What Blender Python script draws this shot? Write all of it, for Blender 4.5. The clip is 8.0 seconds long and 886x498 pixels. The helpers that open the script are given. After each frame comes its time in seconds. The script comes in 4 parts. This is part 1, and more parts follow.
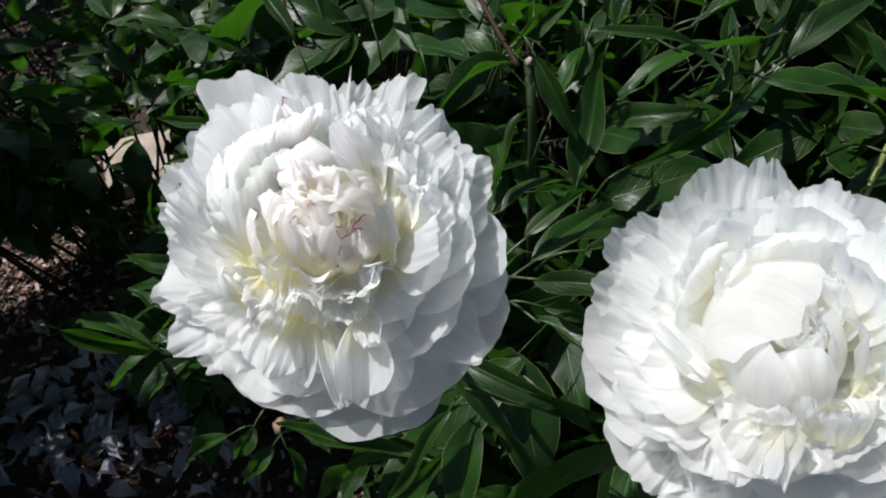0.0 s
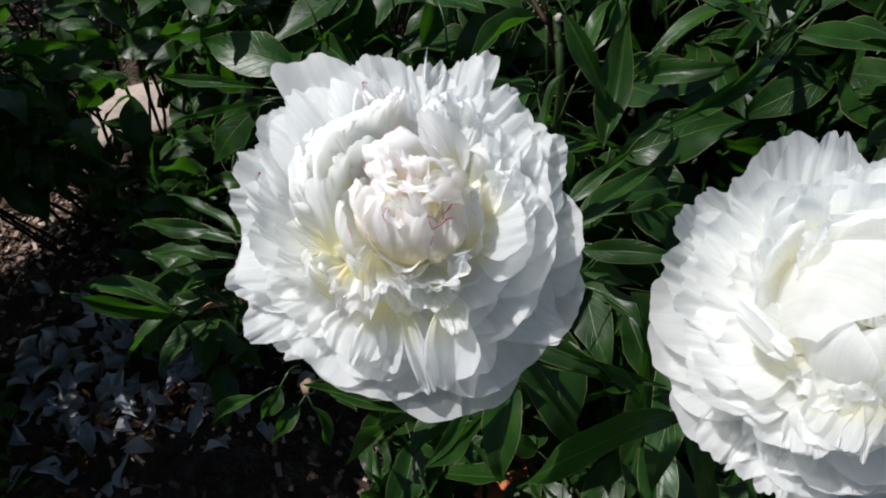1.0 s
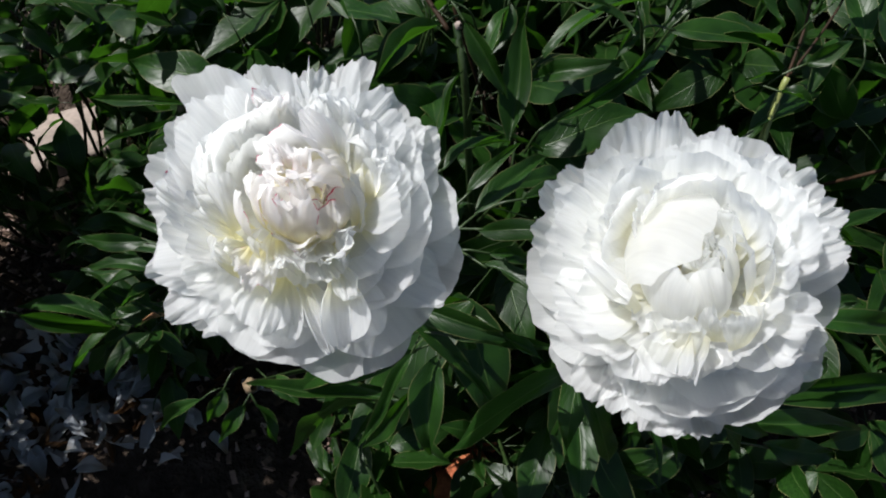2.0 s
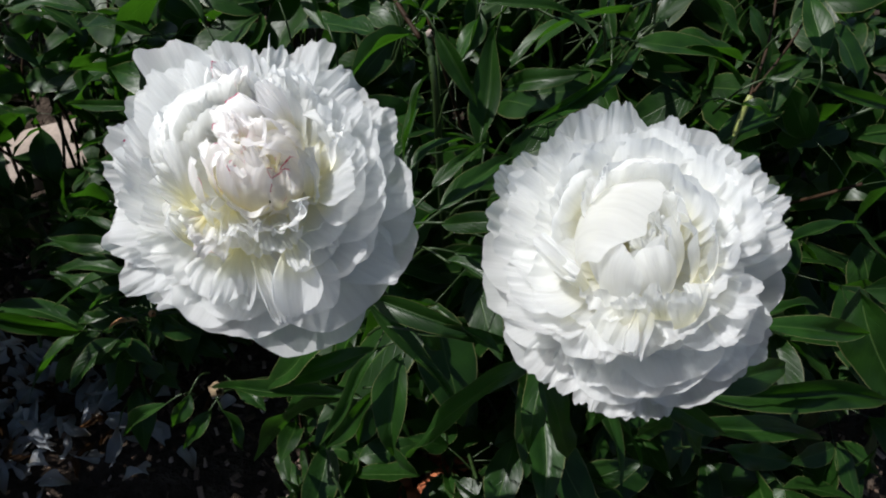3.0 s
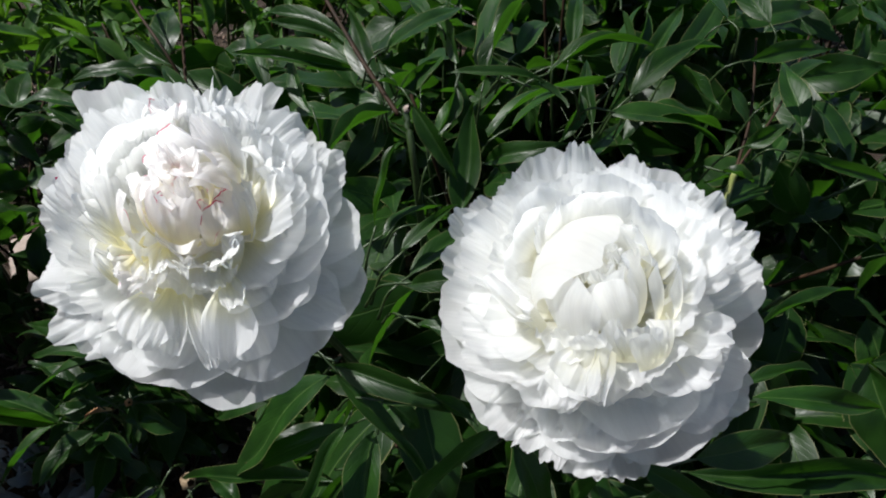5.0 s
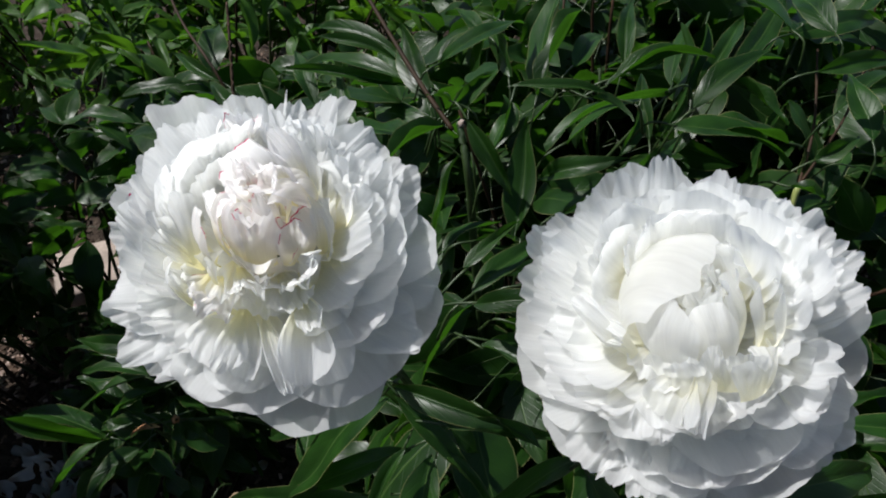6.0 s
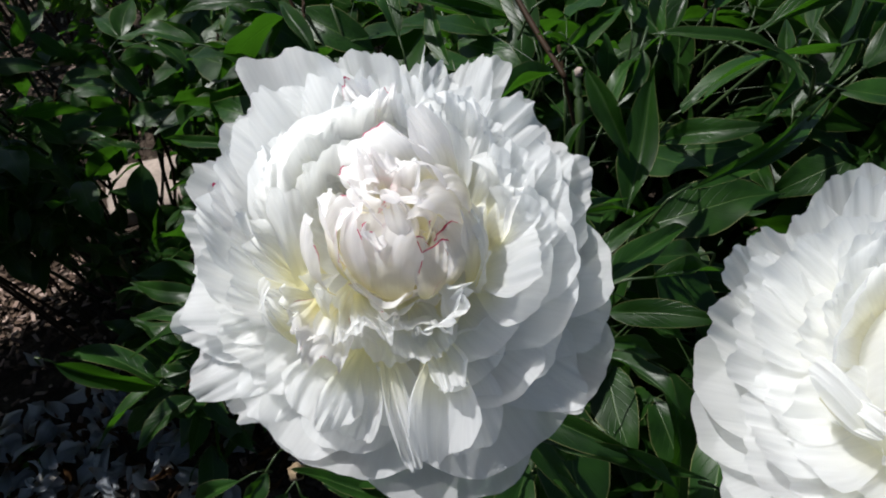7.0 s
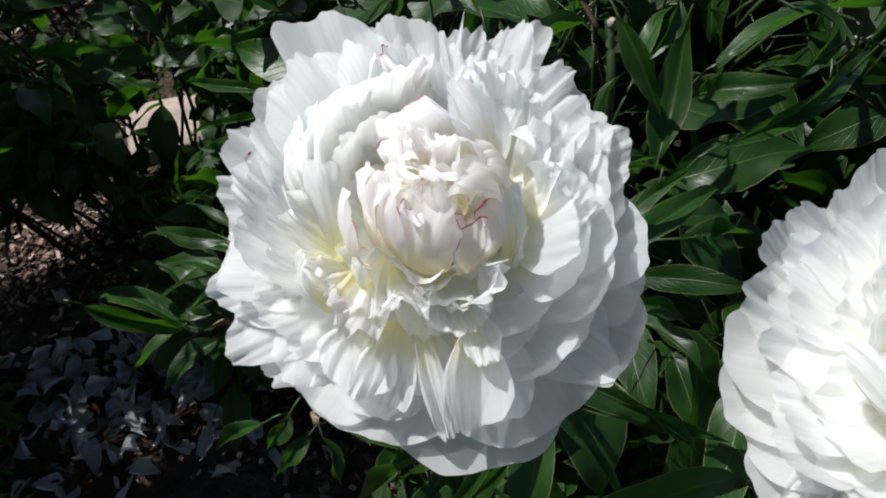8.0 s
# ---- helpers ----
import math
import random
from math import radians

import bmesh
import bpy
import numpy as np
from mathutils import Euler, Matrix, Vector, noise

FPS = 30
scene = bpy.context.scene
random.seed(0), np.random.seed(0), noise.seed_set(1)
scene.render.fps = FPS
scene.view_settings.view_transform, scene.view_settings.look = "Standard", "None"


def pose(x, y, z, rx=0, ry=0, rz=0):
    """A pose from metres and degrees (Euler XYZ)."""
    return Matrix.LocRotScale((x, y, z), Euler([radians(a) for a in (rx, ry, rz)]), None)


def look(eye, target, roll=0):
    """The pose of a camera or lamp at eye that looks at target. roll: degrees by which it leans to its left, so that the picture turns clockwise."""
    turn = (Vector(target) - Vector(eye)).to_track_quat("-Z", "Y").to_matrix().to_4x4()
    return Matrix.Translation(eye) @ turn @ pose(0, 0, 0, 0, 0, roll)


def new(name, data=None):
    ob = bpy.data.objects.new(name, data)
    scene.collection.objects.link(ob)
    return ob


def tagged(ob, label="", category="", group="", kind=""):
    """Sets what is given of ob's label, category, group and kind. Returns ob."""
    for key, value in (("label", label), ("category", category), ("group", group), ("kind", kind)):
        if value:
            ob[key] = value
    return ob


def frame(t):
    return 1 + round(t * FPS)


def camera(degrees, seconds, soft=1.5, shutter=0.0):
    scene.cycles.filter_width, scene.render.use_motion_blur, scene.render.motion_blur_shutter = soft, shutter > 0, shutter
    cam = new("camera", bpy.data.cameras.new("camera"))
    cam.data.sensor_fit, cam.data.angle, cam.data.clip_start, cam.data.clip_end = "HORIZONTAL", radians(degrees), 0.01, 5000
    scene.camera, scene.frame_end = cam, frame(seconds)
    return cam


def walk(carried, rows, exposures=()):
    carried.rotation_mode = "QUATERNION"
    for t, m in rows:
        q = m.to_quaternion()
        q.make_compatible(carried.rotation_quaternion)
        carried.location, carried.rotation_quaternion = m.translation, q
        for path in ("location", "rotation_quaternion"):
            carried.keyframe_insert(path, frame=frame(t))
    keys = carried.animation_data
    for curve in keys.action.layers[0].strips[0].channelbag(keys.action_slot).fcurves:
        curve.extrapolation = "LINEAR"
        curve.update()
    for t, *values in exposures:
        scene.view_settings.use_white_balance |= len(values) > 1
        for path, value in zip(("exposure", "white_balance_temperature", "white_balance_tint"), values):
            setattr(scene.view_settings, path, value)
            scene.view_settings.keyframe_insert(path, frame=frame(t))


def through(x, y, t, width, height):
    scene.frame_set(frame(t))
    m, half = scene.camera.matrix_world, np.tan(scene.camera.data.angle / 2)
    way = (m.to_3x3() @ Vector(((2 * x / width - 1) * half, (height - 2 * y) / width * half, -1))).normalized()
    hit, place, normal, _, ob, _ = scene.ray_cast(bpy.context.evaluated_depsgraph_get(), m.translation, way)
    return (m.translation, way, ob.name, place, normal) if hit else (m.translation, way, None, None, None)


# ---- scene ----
from functools import partial

cam = camera(64.8, 8.0, soft=2.0)
METRES, EYE, TILT, LEAN, TURN = 0.40, 1.15, -48.0, 0.0, 0.0
ROWS = [
    (0.0, 0.0, 0.0, 0.0, -0.0, 0.0, -0.0),
    (0.5, -0.0732, 0.0444, 0.0426, -1.03, -4.15, 0.8),
    (1.0, -0.1011, 0.0061, 0.0442, -1.45, -4.72, 1.08),
    (1.5, -0.0298, -0.0592, 0.0537, -5.29, -5.82, 4.14),
    (1.7, -0.0398, -0.1046, 0.0253, -5.30, -5.47, 4.38),
    (2.8, 0.0188, -0.1300, -0.0085, -6.15, -0.98, 3.73),
    (3.0, 0.0017, -0.1417, -0.0592, -6.55, -1.56, 3.38),
    (3.5, 0.0376, -0.1561, -0.1052, -6.53, 0.12, 4.43),
    (4.0, 0.0497, -0.1634, -0.1392, -5.41, 2.85, 4.37),
    (4.5, 0.0594, -0.1352, -0.1567, -5.31, 5.32, 4.31),
    (4.7, 0.0820, -0.1119, -0.1442, -5.57, 6.32, 4.38),
    (5.8, 0.0521, -0.0790, -0.1531, -3.58, 8.74, 3.60),
    (6.0, 0.0248, -0.0561, -0.1313, -3.03, 8.84, 3.72),
    (6.5, -0.025, 0.0736, -0.0287, -1.0, 6.04, 2.06),
    (7.0, -0.0806, 0.144, -0.0123, -0.1, 2.74, -0.33),
    (7.5, -0.0975, 0.1616, 0.0125, 0.7, -0.2, -1.56),
    (8.0, -0.0972, 0.1468, 0.0143, 1.2, -2.18, -1.44),
]
walk(cam, [(t, pose(0, 0, EYE, TILT, LEAN, TURN) @ pose(METRES * x, METRES * y, METRES * z, 90 + pitch, roll, yaw)) for t, x, y, z, yaw, pitch, roll in ROWS], [(0.0, 0.51), (1.5, 0.55), (3.0, 0.41), (3.5, 0.53), (4.0, 0.60), (4.5, 0.61), (6.0, 0.43), (6.5, 0.39), (7.0, 0.46), (7.5, 0.49), (8.0, 0.57)])

# ---- light ----
SUN_TO = Vector((-0.50, 0.14, 0.855)).normalized()
world = bpy.data.worlds.new("world")
scene.world = world
world.use_nodes = True
wn, wl = world.node_tree.nodes, world.node_tree.links
sky = wn.new("ShaderNodeTexSky")
sky.sky_type, sky.sun_disc = "NISHITA", False
sky.sun_elevation = math.asin(SUN_TO.z)
sky.sun_rotation = math.atan2(SUN_TO.x, SUN_TO.y)
wl.new(sky.outputs[0], wn["Background"].inputs[0])
wn["Background"].inputs[1].default_value = 0.06
sun = new("sun", bpy.data.lights.new("sun", "SUN"))
sun.data.energy, sun.data.angle, sun.data.color = 5.0, radians(0.55), (1.0, 0.99, 0.975)
sun.matrix_world = look(SUN_TO * 20, (0, 0, 0))


# ---- materials ----
class Nodes:
    """A material with its node tree, and short ways to add and join nodes."""

    def __init__(self, name):
        self.mat = bpy.data.materials.new(name)
        self.mat.use_nodes = True
        self.tree = self.mat.node_tree
        self.tree.nodes.clear()
        self.out = self.tree.nodes.new("ShaderNodeOutputMaterial")

    def add(self, kind, **sets):
        node = self.tree.nodes.new("ShaderNode" + kind)
        for key, value in sets.items():
            node.inputs[key.replace("_", " ")].default_value = value
        return node

    def link(self, a, b):
        self.tree.links.new(a, b)

    def noise(self, scale, detail=3.0, coord="Object", stretch=(1, 1, 1)):
        tc, mp, nz = self.add("TexCoord"), self.add("Mapping"), self.add("TexNoise", Scale=scale, Detail=detail)
        mp.inputs["Scale"].default_value = stretch
        self.link(tc.outputs[coord], mp.inputs[0])
        self.link(mp.outputs[0], nz.inputs["Vector"])
        return nz.outputs["Fac"]

    def ramp(self, fac, *stops):
        node = self.tree.nodes.new("ShaderNodeValToRGB")
        while len(node.color_ramp.elements) < len(stops):
            node.color_ramp.elements.new(0.5)
        for e, (at, col) in zip(node.color_ramp.elements, stops):
            e.position, e.color = at, (*col, 1) if isinstance(col, tuple) else (col, col, col, 1)
        self.link(fac, node.inputs[0])
        return node.outputs[0]

    def maths(self, op, a, b=0.0):
        node = self.tree.nodes.new("ShaderNodeMath")
        node.operation = op
        for k, v in ((0, a), (1, b)):
            if isinstance(v, (int, float)):
                node.inputs[k].default_value = v
            else:
                self.link(v, node.inputs[k])
        return node.outputs[0]

    def mix(self, fac, a, b, blend="MIX"):
        node = self.tree.nodes.new("ShaderNodeMix")
        node.data_type, node.blend_type = "RGBA", blend
        for k, v in ((0, fac), (6, a), (7, b)):
            if isinstance(v, (int, float)):
                node.inputs[k].default_value = v
            elif isinstance(v, tuple):
                node.inputs[k].default_value = (*v, 1)
            else:
                self.link(v, node.inputs[k])
        return node.outputs[2]

    def bump(self, height, strength, distance):
        node = self.add("Bump", Strength=strength, Distance=distance)
        self.link(height, node.inputs["Height"])
        return node.outputs[0]

    def uv(self):
        tc, sp = self.add("TexCoord"), self.add("SeparateXYZ")
        self.link(tc.outputs["UV"], sp.inputs[0])
        return sp.outputs[0], sp.outputs[1]

    def thin(self, colour, through, share, rough, normal=None, gloss=0.5):
        """A thin leaf or petal: a glossy face whose body lets part of the light through."""
        pr, tr, mx = self.add("BsdfPrincipled", Roughness=rough), self.add("BsdfTranslucent"), self.add("MixShader", Fac=share)
        pr.inputs["Specular IOR Level"].default_value = gloss
        self.link(colour, pr.inputs["Base Color"])
        self.link(through, tr.inputs["Color"])
        if normal:
            self.link(normal, pr.inputs["Normal"])
            self.link(normal, tr.inputs["Normal"])
        self.link(pr.outputs[0], mx.inputs[1])
        self.link(tr.outputs[0], mx.inputs[2])
        self.link(mx.outputs[0], self.out.inputs[0])
        return self.mat

    def solid(self, colour, rough, normal=None, gloss=0.5):
        pr = self.add("BsdfPrincipled", Roughness=rough)
        pr.inputs["Specular IOR Level"].default_value = gloss
        self.link(colour, pr.inputs["Base Color"])
        if normal:
            self.link(normal, pr.inputs["Normal"])
        self.link(pr.outputs[0], self.out.inputs[0])
        return self.mat


def petal_material(name, tip, base, fleck=False):
    n = Nodes(name)
    u, v = n.uv()
    veins = n.noise(1.0, 2.0, "UV", (34, 2.2, 1))
    crinkle = n.noise(120, 4.0)
    body = n.ramp(v, (0.05, base), (0.58, tip))
    faint = n.ramp(veins, (0.3, 0.93), (0.7, 1.0))
    body = n.mix(1.0, body, faint, "MULTIPLY")
    if fleck:
        edge = n.maths("ABSOLUTE", n.maths("SUBTRACT", u, 0.5))
        rim = n.maths("MAXIMUM", n.maths("MULTIPLY", edge, 2.0), v)
        where = n.noise(90, 1.0)
        mask = n.maths("MULTIPLY", n.maths("GREATER_THAN", rim, 0.980), n.maths("GREATER_THAN", where, 0.60))
        body = n.mix(mask, body, (0.62, 0.05, 0.16))
    height = n.maths("ADD", n.maths("MULTIPLY", veins, 0.22), n.maths("MULTIPLY", crinkle, 0.9))
    glow = n.mix(1.0, body, (0.998, 0.995, 0.965), "MULTIPLY")
    n.thin(body, glow, 0.69, 0.5, n.bump(height, 0.34, 0.0012), 0.25)
    sheer, mx = n.add("BsdfTransparent"), n.add("MixShader", Fac=0.22)
    n.link(glow, sheer.inputs[0])
    n.link(n.out.inputs[0].links[0].from_socket, mx.inputs[1])
    n.link(sheer.outputs[0], mx.inputs[2])
    n.link(mx.outputs[0], n.out.inputs[0])
    return n.mat


def leaf_material(name, dark, light, through, share=0.17, rough=0.38):
    n = Nodes(name)
    u, v = n.uv()
    rnd = n.add("ObjectInfo")
    mid = n.maths("ABSOLUTE", n.maths("SUBTRACT", u, 0.5))
    slant = n.maths("SUBTRACT", v, n.maths("MULTIPLY", mid, 0.55))
    wave = n.maths("SINE", n.maths("MULTIPLY", slant, 62.0))
    vein = n.ramp(wave, (0.86, 0.0), (1.0, 1.0))
    blot = n.noise(38, 4.0)
    body = n.mix(n.ramp(blot, (0.3, 0.0), (0.75, 1.0)), dark, light)
    body = n.mix(n.maths("MULTIPLY", vein, 0.22), body, light)
    rib = n.ramp(mid, (0.006, 1.0), (0.022, 0.0))
    body = n.mix(n.maths("MULTIPLY", rib, 0.5), body, (0.075, 0.13, 0.035))
    rim = n.ramp(mid, (0.475, 0.0), (0.492, 1.0))
    body = n.mix(n.maths("MULTIPLY", rim, 0.6), body, (0.17, 0.17, 0.07))
    vary = n.ramp(rnd.outputs["Random"], (0.0, 0.72), (1.0, 1.18))
    body = n.mix(1.0, body, vary, "MULTIPLY")
    thr = n.mix(n.maths("MULTIPLY", vein, 0.3), through, tuple(0.5 * c for c in through))
    height = n.maths("SUBTRACT", n.maths("MULTIPLY", blot, 0.6), n.maths("ADD", n.maths("MULTIPLY", vein, 0.3), rib))
    return n.thin(body, thr, share, rough, n.bump(height, 0.34, 0.0014), 0.22)


def plain_material(name, stops, scale, rough, bump=0.4, distance=0.003, gloss=0.4, fine=6.0):
    n = Nodes(name)
    a, b = n.noise(scale, 5.0), n.noise(scale * fine, 4.0)
    body = n.ramp(a, *stops)
    body = n.mix(1.0, body, n.ramp(b, (0.25, 0.72), (0.75, 1.05)), "MULTIPLY")
    return n.solid(body, rough, n.bump(n.maths("ADD", a, b), bump, distance), gloss)


PETAL = petal_material("white_petal", (0.961, 0.967, 0.979), (0.986, 0.945, 0.62))
PETAL_PURE = petal_material("pure_white_petal", (0.968, 0.970, 0.978), (0.974, 0.972, 0.962))
PETAL_CREAM = petal_material("cream_petal", (0.964, 0.969, 0.979), (0.980, 0.957, 0.80))
PETAL_HEART = petal_material("blush_petal", (0.963, 0.952, 0.970), (0.988, 0.935, 0.62), True)
# shade on the litter is put into the grey-blue tip; brown base is wilting
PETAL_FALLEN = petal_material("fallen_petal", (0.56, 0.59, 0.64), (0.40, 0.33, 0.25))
PETAL_BROWN = petal_material("wilted_petal", (0.10, 0.055, 0.028), (0.16, 0.075, 0.03))
LEAF = leaf_material("peony_leaf", (0.0055, 0.019, 0.0035), (0.016, 0.050, 0.007), (0.075, 0.25, 0.012), 0.22, 0.38)
LEAF_BACK = leaf_material("back_leaf", (0.015, 0.044, 0.007), (0.038, 0.094, 0.012), (0.13, 0.33, 0.015), 0.27, 0.45)
STEM = plain_material("green_stem", ((0.3, (0.012, 0.028, 0.007)), (0.7, (0.032, 0.055, 0.014))), 40, 0.45, 0.2, 0.001)
STEM_PALE = plain_material("pale_stem", ((0.3, (0.16, 0.20, 0.05)), (0.7, (0.26, 0.28, 0.09))), 40, 0.45, 0.2, 0.001)
STEM_RED = plain_material("red_stem", ((0.3, (0.018, 0.011, 0.006)), (0.7, (0.042, 0.022, 0.011))), 40, 0.65, 0.2, 0.001, 0.15)
POD = plain_material("withered_pod", ((0.3, (0.13, 0.085, 0.045)), (0.7, (0.30, 0.22, 0.13))), 120, 0.75, 0.5, 0.002)
DRY = plain_material("dry_brown", ((0.3, (0.22, 0.09, 0.035)), (0.7, (0.42, 0.24, 0.10))), 90, 0.7, 0.5, 0.002)
SOIL = plain_material("dark_soil", ((0.30, (0.020, 0.014, 0.010)), (0.55, (0.045, 0.032, 0.024)), (0.75, (0.10, 0.076, 0.058))), 22, 0.95, 0.9, 0.02, 0.15, 5.0)
STONE = plain_material("pale_stone", ((0.3, (0.23, 0.185, 0.155)), (0.7, (0.34, 0.275, 0.235))), 14, 0.85, 0.5, 0.004)
BRICK = plain_material("red_brick", ((0.3, (0.34, 0.085, 0.035)), (0.7, (0.46, 0.15, 0.06))), 30, 0.85, 0.6, 0.003)


def chip_material():
    n = Nodes("bark_chips")
    geo = n.add("NewGeometry")
    body = n.ramp(geo.outputs["Random Per Island"], (0.0, (0.035, 0.022, 0.015)), (0.5, (0.10, 0.065, 0.045)), (0.80, (0.22, 0.15, 0.12)), (1.0, (0.46, 0.35, 0.30)))
    grain = n.noise(120, 3.0, "Object", (1, 1, 1))
    body = n.mix(1.0, body, n.ramp(grain, (0.3, 0.7), (0.7, 1.05)), "MULTIPLY")
    return n.solid(body, 0.9, n.bump(grain, 0.5, 0.003), 0.2)


CHIPS = chip_material()


# ---- mesh makers ----
def mesh_of(name, verts, faces, uvs, material, smooth=True):
    """A mesh from computed vertices, with one uv a vertex."""
    me = bpy.data.meshes.new(name)
    me.from_pydata([tuple(v) for v in verts], [], faces)
    if uvs is not None:
        layer = me.uv_layers.new(name="uv")
        for loop in me.loops:
            layer.data[loop.index].uv = uvs[loop.vertex_index]
    for poly in me.polygons:
        poly.use_smooth = smooth
    me.materials.append(material)
    me.update()
    return me


def part(name, me, parent, label=""):
    ob = new(name, me)
    ob.parent = parent
    return tagged(ob, label)


def thing(name, place, label, category, group="", kind=""):
    ob = new(name)
    ob.empty_display_size = 0.02
    ob.location = place
    return tagged(ob, label, category, group, kind)


def grid_faces(nu, nv):
    w = nu + 1
    return [(i * w + j, i * w + j + 1, (i + 1) * w + j + 1, (i + 1) * w + j) for i in range(nv) for j in range(nu)]


def wobble(x, y, seed):
    return noise.noise(Vector((x, y, seed * 7.31)))


def petal(seed, az, foot, tip_at, arc, width, cup=0.5, ruffle=0.004, crimp=0.0008, ragged=0.05, tip=0.30, curl=0.0, twist=0.0, nu=32, nv=19, material=None, shift=(0.0, 0.0)):
    """One petal in the flower's own axes. az: direction round the axis; foot, tip_at: distance from the axis and height of its ends;
    arc: degrees by which its midline turns towards the axis (minus: away); curl: extra turn of its last third; cup: how far its sides close;
    ruffle, crimp: broad and fine waves of its margin; ragged, tip: shape of the end; shift: lean of the whole petal."""
    dr, dz = tip_at[0] - foot[0], tip_at[1] - foot[1]
    chord, rise = math.hypot(dr, dz), math.degrees(math.atan2(dz, dr))
    half = radians(abs(arc) / 2) or 1e-4
    length = chord * half / math.sin(half)
    mid, (r, z), steps = [], foot, 72
    for k in range(steps + 1):
        s = k / steps
        a = radians(rise - arc / 2 + arc * s + curl * max(0.0, (s - 0.6) / 0.4) ** 1.5)
        mid.append((r, z, a))
        r, z = r + math.cos(a) * length / steps, z + math.sin(a) * length / steps
    verts, uvs = [], []
    turn = Matrix.Rotation(radians(az), 3, "Z")
    for i in range(nv + 1):
        for j in range(nu + 1):
            u, s = 2 * j / nu - 1, i / nv
            end = 1 - tip * abs(u) ** 3 + ragged * (1.4 * wobble(u * 1.4, 1.7, seed) + 0.9 * wobble(u * 3.0, 4.1, seed) + 0.55 * wobble(u * 6.4, 6.1, seed) - 0.3)
            sv = s * max(0.3, min(1.0, end))
            w = 0.5 * width * (0.20 + 0.80 * math.sin(min(1.0, sv / 0.75) * math.pi / 2) ** 1.3)
            k = sv * steps
            k0 = min(steps - 1, int(k))
            r, z, a = (p + (q - p) * (k - k0) for p, q in zip(mid[k0], mid[k0 + 1]))
            phi = cup * u
            lat = w * math.sin(phi) / cup
            lift = w * (1 - math.cos(phi)) / cup
            lift += ruffle * sv * sv * (1.5 * wobble(u * 1.3, sv * 1.5, seed) + 0.7 * (0.3 + abs(u)) * wobble(u * 2.6 + 9, sv * 1.2, seed))
            lift += crimp * sv ** 4 * (wobble(u * 4.4, sv * 1.2, seed + 3) + 0.5 * wobble(u * 8.5, sv * 2, seed + 5)) * 1.6
            lift += math.tan(radians(twist)) * lat * sv
            lat += 0.5 * ruffle * sv * wobble(u * 1.4 + 5, sv * 1.5, seed + 1)
            verts.append(turn @ Vector((r - math.sin(a) * lift, lat, z + math.cos(a) * lift)) + Vector((shift[0], shift[1], 0)) * sv)
            uvs.append((j / nu, s))
    return mesh_of("petal", verts, grid_faces(nu, nv), uvs, material or PETAL)


def leaf_mesh(base, tip, width, roll=0.0, sag=0.08, fold=0.35, seed=0.0, material=None, nu=6, nv=12, face=(0.0, -0.25, 0.97)):
    """A lance-shaped leaflet from base to tip, arched by sag, folded along its rib, with a wavy margin."""
    base, tip = Vector(base), Vector(tip)
    ax = tip - base
    size = ax.length
    d = ax / size
    side = d.cross(Vector(face)).normalized()
    side.rotate(Matrix.Rotation(radians(roll), 3, d).to_quaternion())
    up = side.cross(d)
    verts, uvs = [], []
    for i in range(nv + 1):
        v = i / nv
        w = 0.5 * width * max(0.012, math.sin(math.pi * v ** 0.82) ** 0.95 * (1.14 - 0.35 * v))
        bow = 0.08 * size * wobble(v * 1.4, 2.0, seed)
        for j in range(nu + 1):
            u = 2 * j / nu - 1
            f = fold * (1 + 0.5 * wobble(v * 2.0, 8.0, seed))
            rise = 4 * sag * size * v * (1 - v) - 0.5 * sag * size * v * v
            rise += abs(u) * w * math.sin(f) - 0.22 * w * u * u + 0.26 * width * abs(u) * wobble(v * 3.2 + 3 * (u > 0), 5.0, seed) + 0.10 * size * v * wobble(v * 1.8, 11.0, seed)
            verts.append(base + d * (size * v) + side * (u * w * math.cos(f) + bow) + up * rise)
            uvs.append((j / nu, v))
    return mesh_of("leaf", verts, grid_faces(nu, nv), uvs, material or LEAF)


def tube_mesh(name, points, r_start, r_end, material, sides=8, rings=14):
    """A tapered, slightly knobbly stalk along a smooth curve through points."""
    pts = [Vector(p) for p in points]
    pts = [2 * pts[0] - pts[1]] + pts + [2 * pts[-1] - pts[-2]]
    line = []
    for k in range(1, len(pts) - 2):
        a, b, c, d = pts[k - 1:k + 3]
        for i in range(rings):
            t = i / rings
            line.append(0.5 * (2 * b + (c - a) * t + (2 * a - 5 * b + 4 * c - d) * t * t + (3 * b - a - 3 * c + d) * t ** 3))
    line.append(pts[-2])
    verts, faces, uvs = [], [], []
    n = len(line)
    for i, p in enumerate(line):
        d = (line[min(n - 1, i + 1)] - line[max(0, i - 1)]).normalized()
        s = d.orthogonal().normalized()
        q = d.cross(s)
        f = i / (n - 1)
        r = (r_start * (1 - f) + r_end * f) * (1 + 0.15 * wobble(f * 9, 1.0, p.x * 10))
        for j in range(sides):
            a = 2 * math.pi * j / sides
            verts.append(p + s * (r * math.cos(a)) + q * (r * math.sin(a)))
            uvs.append((j / sides, f))
    for i in range(n - 1):
        for j in range(sides):
            k = (j + 1) % sides
            faces.append((i * sides + j, i * sides + k, (i + 1) * sides + k, (i + 1) * sides + j))
    faces.append(tuple(range(sides))[::-1])
    faces.append(tuple((n - 1) * sides + j for j in range(sides)))
    return mesh_of(name, verts, faces, uvs, material)


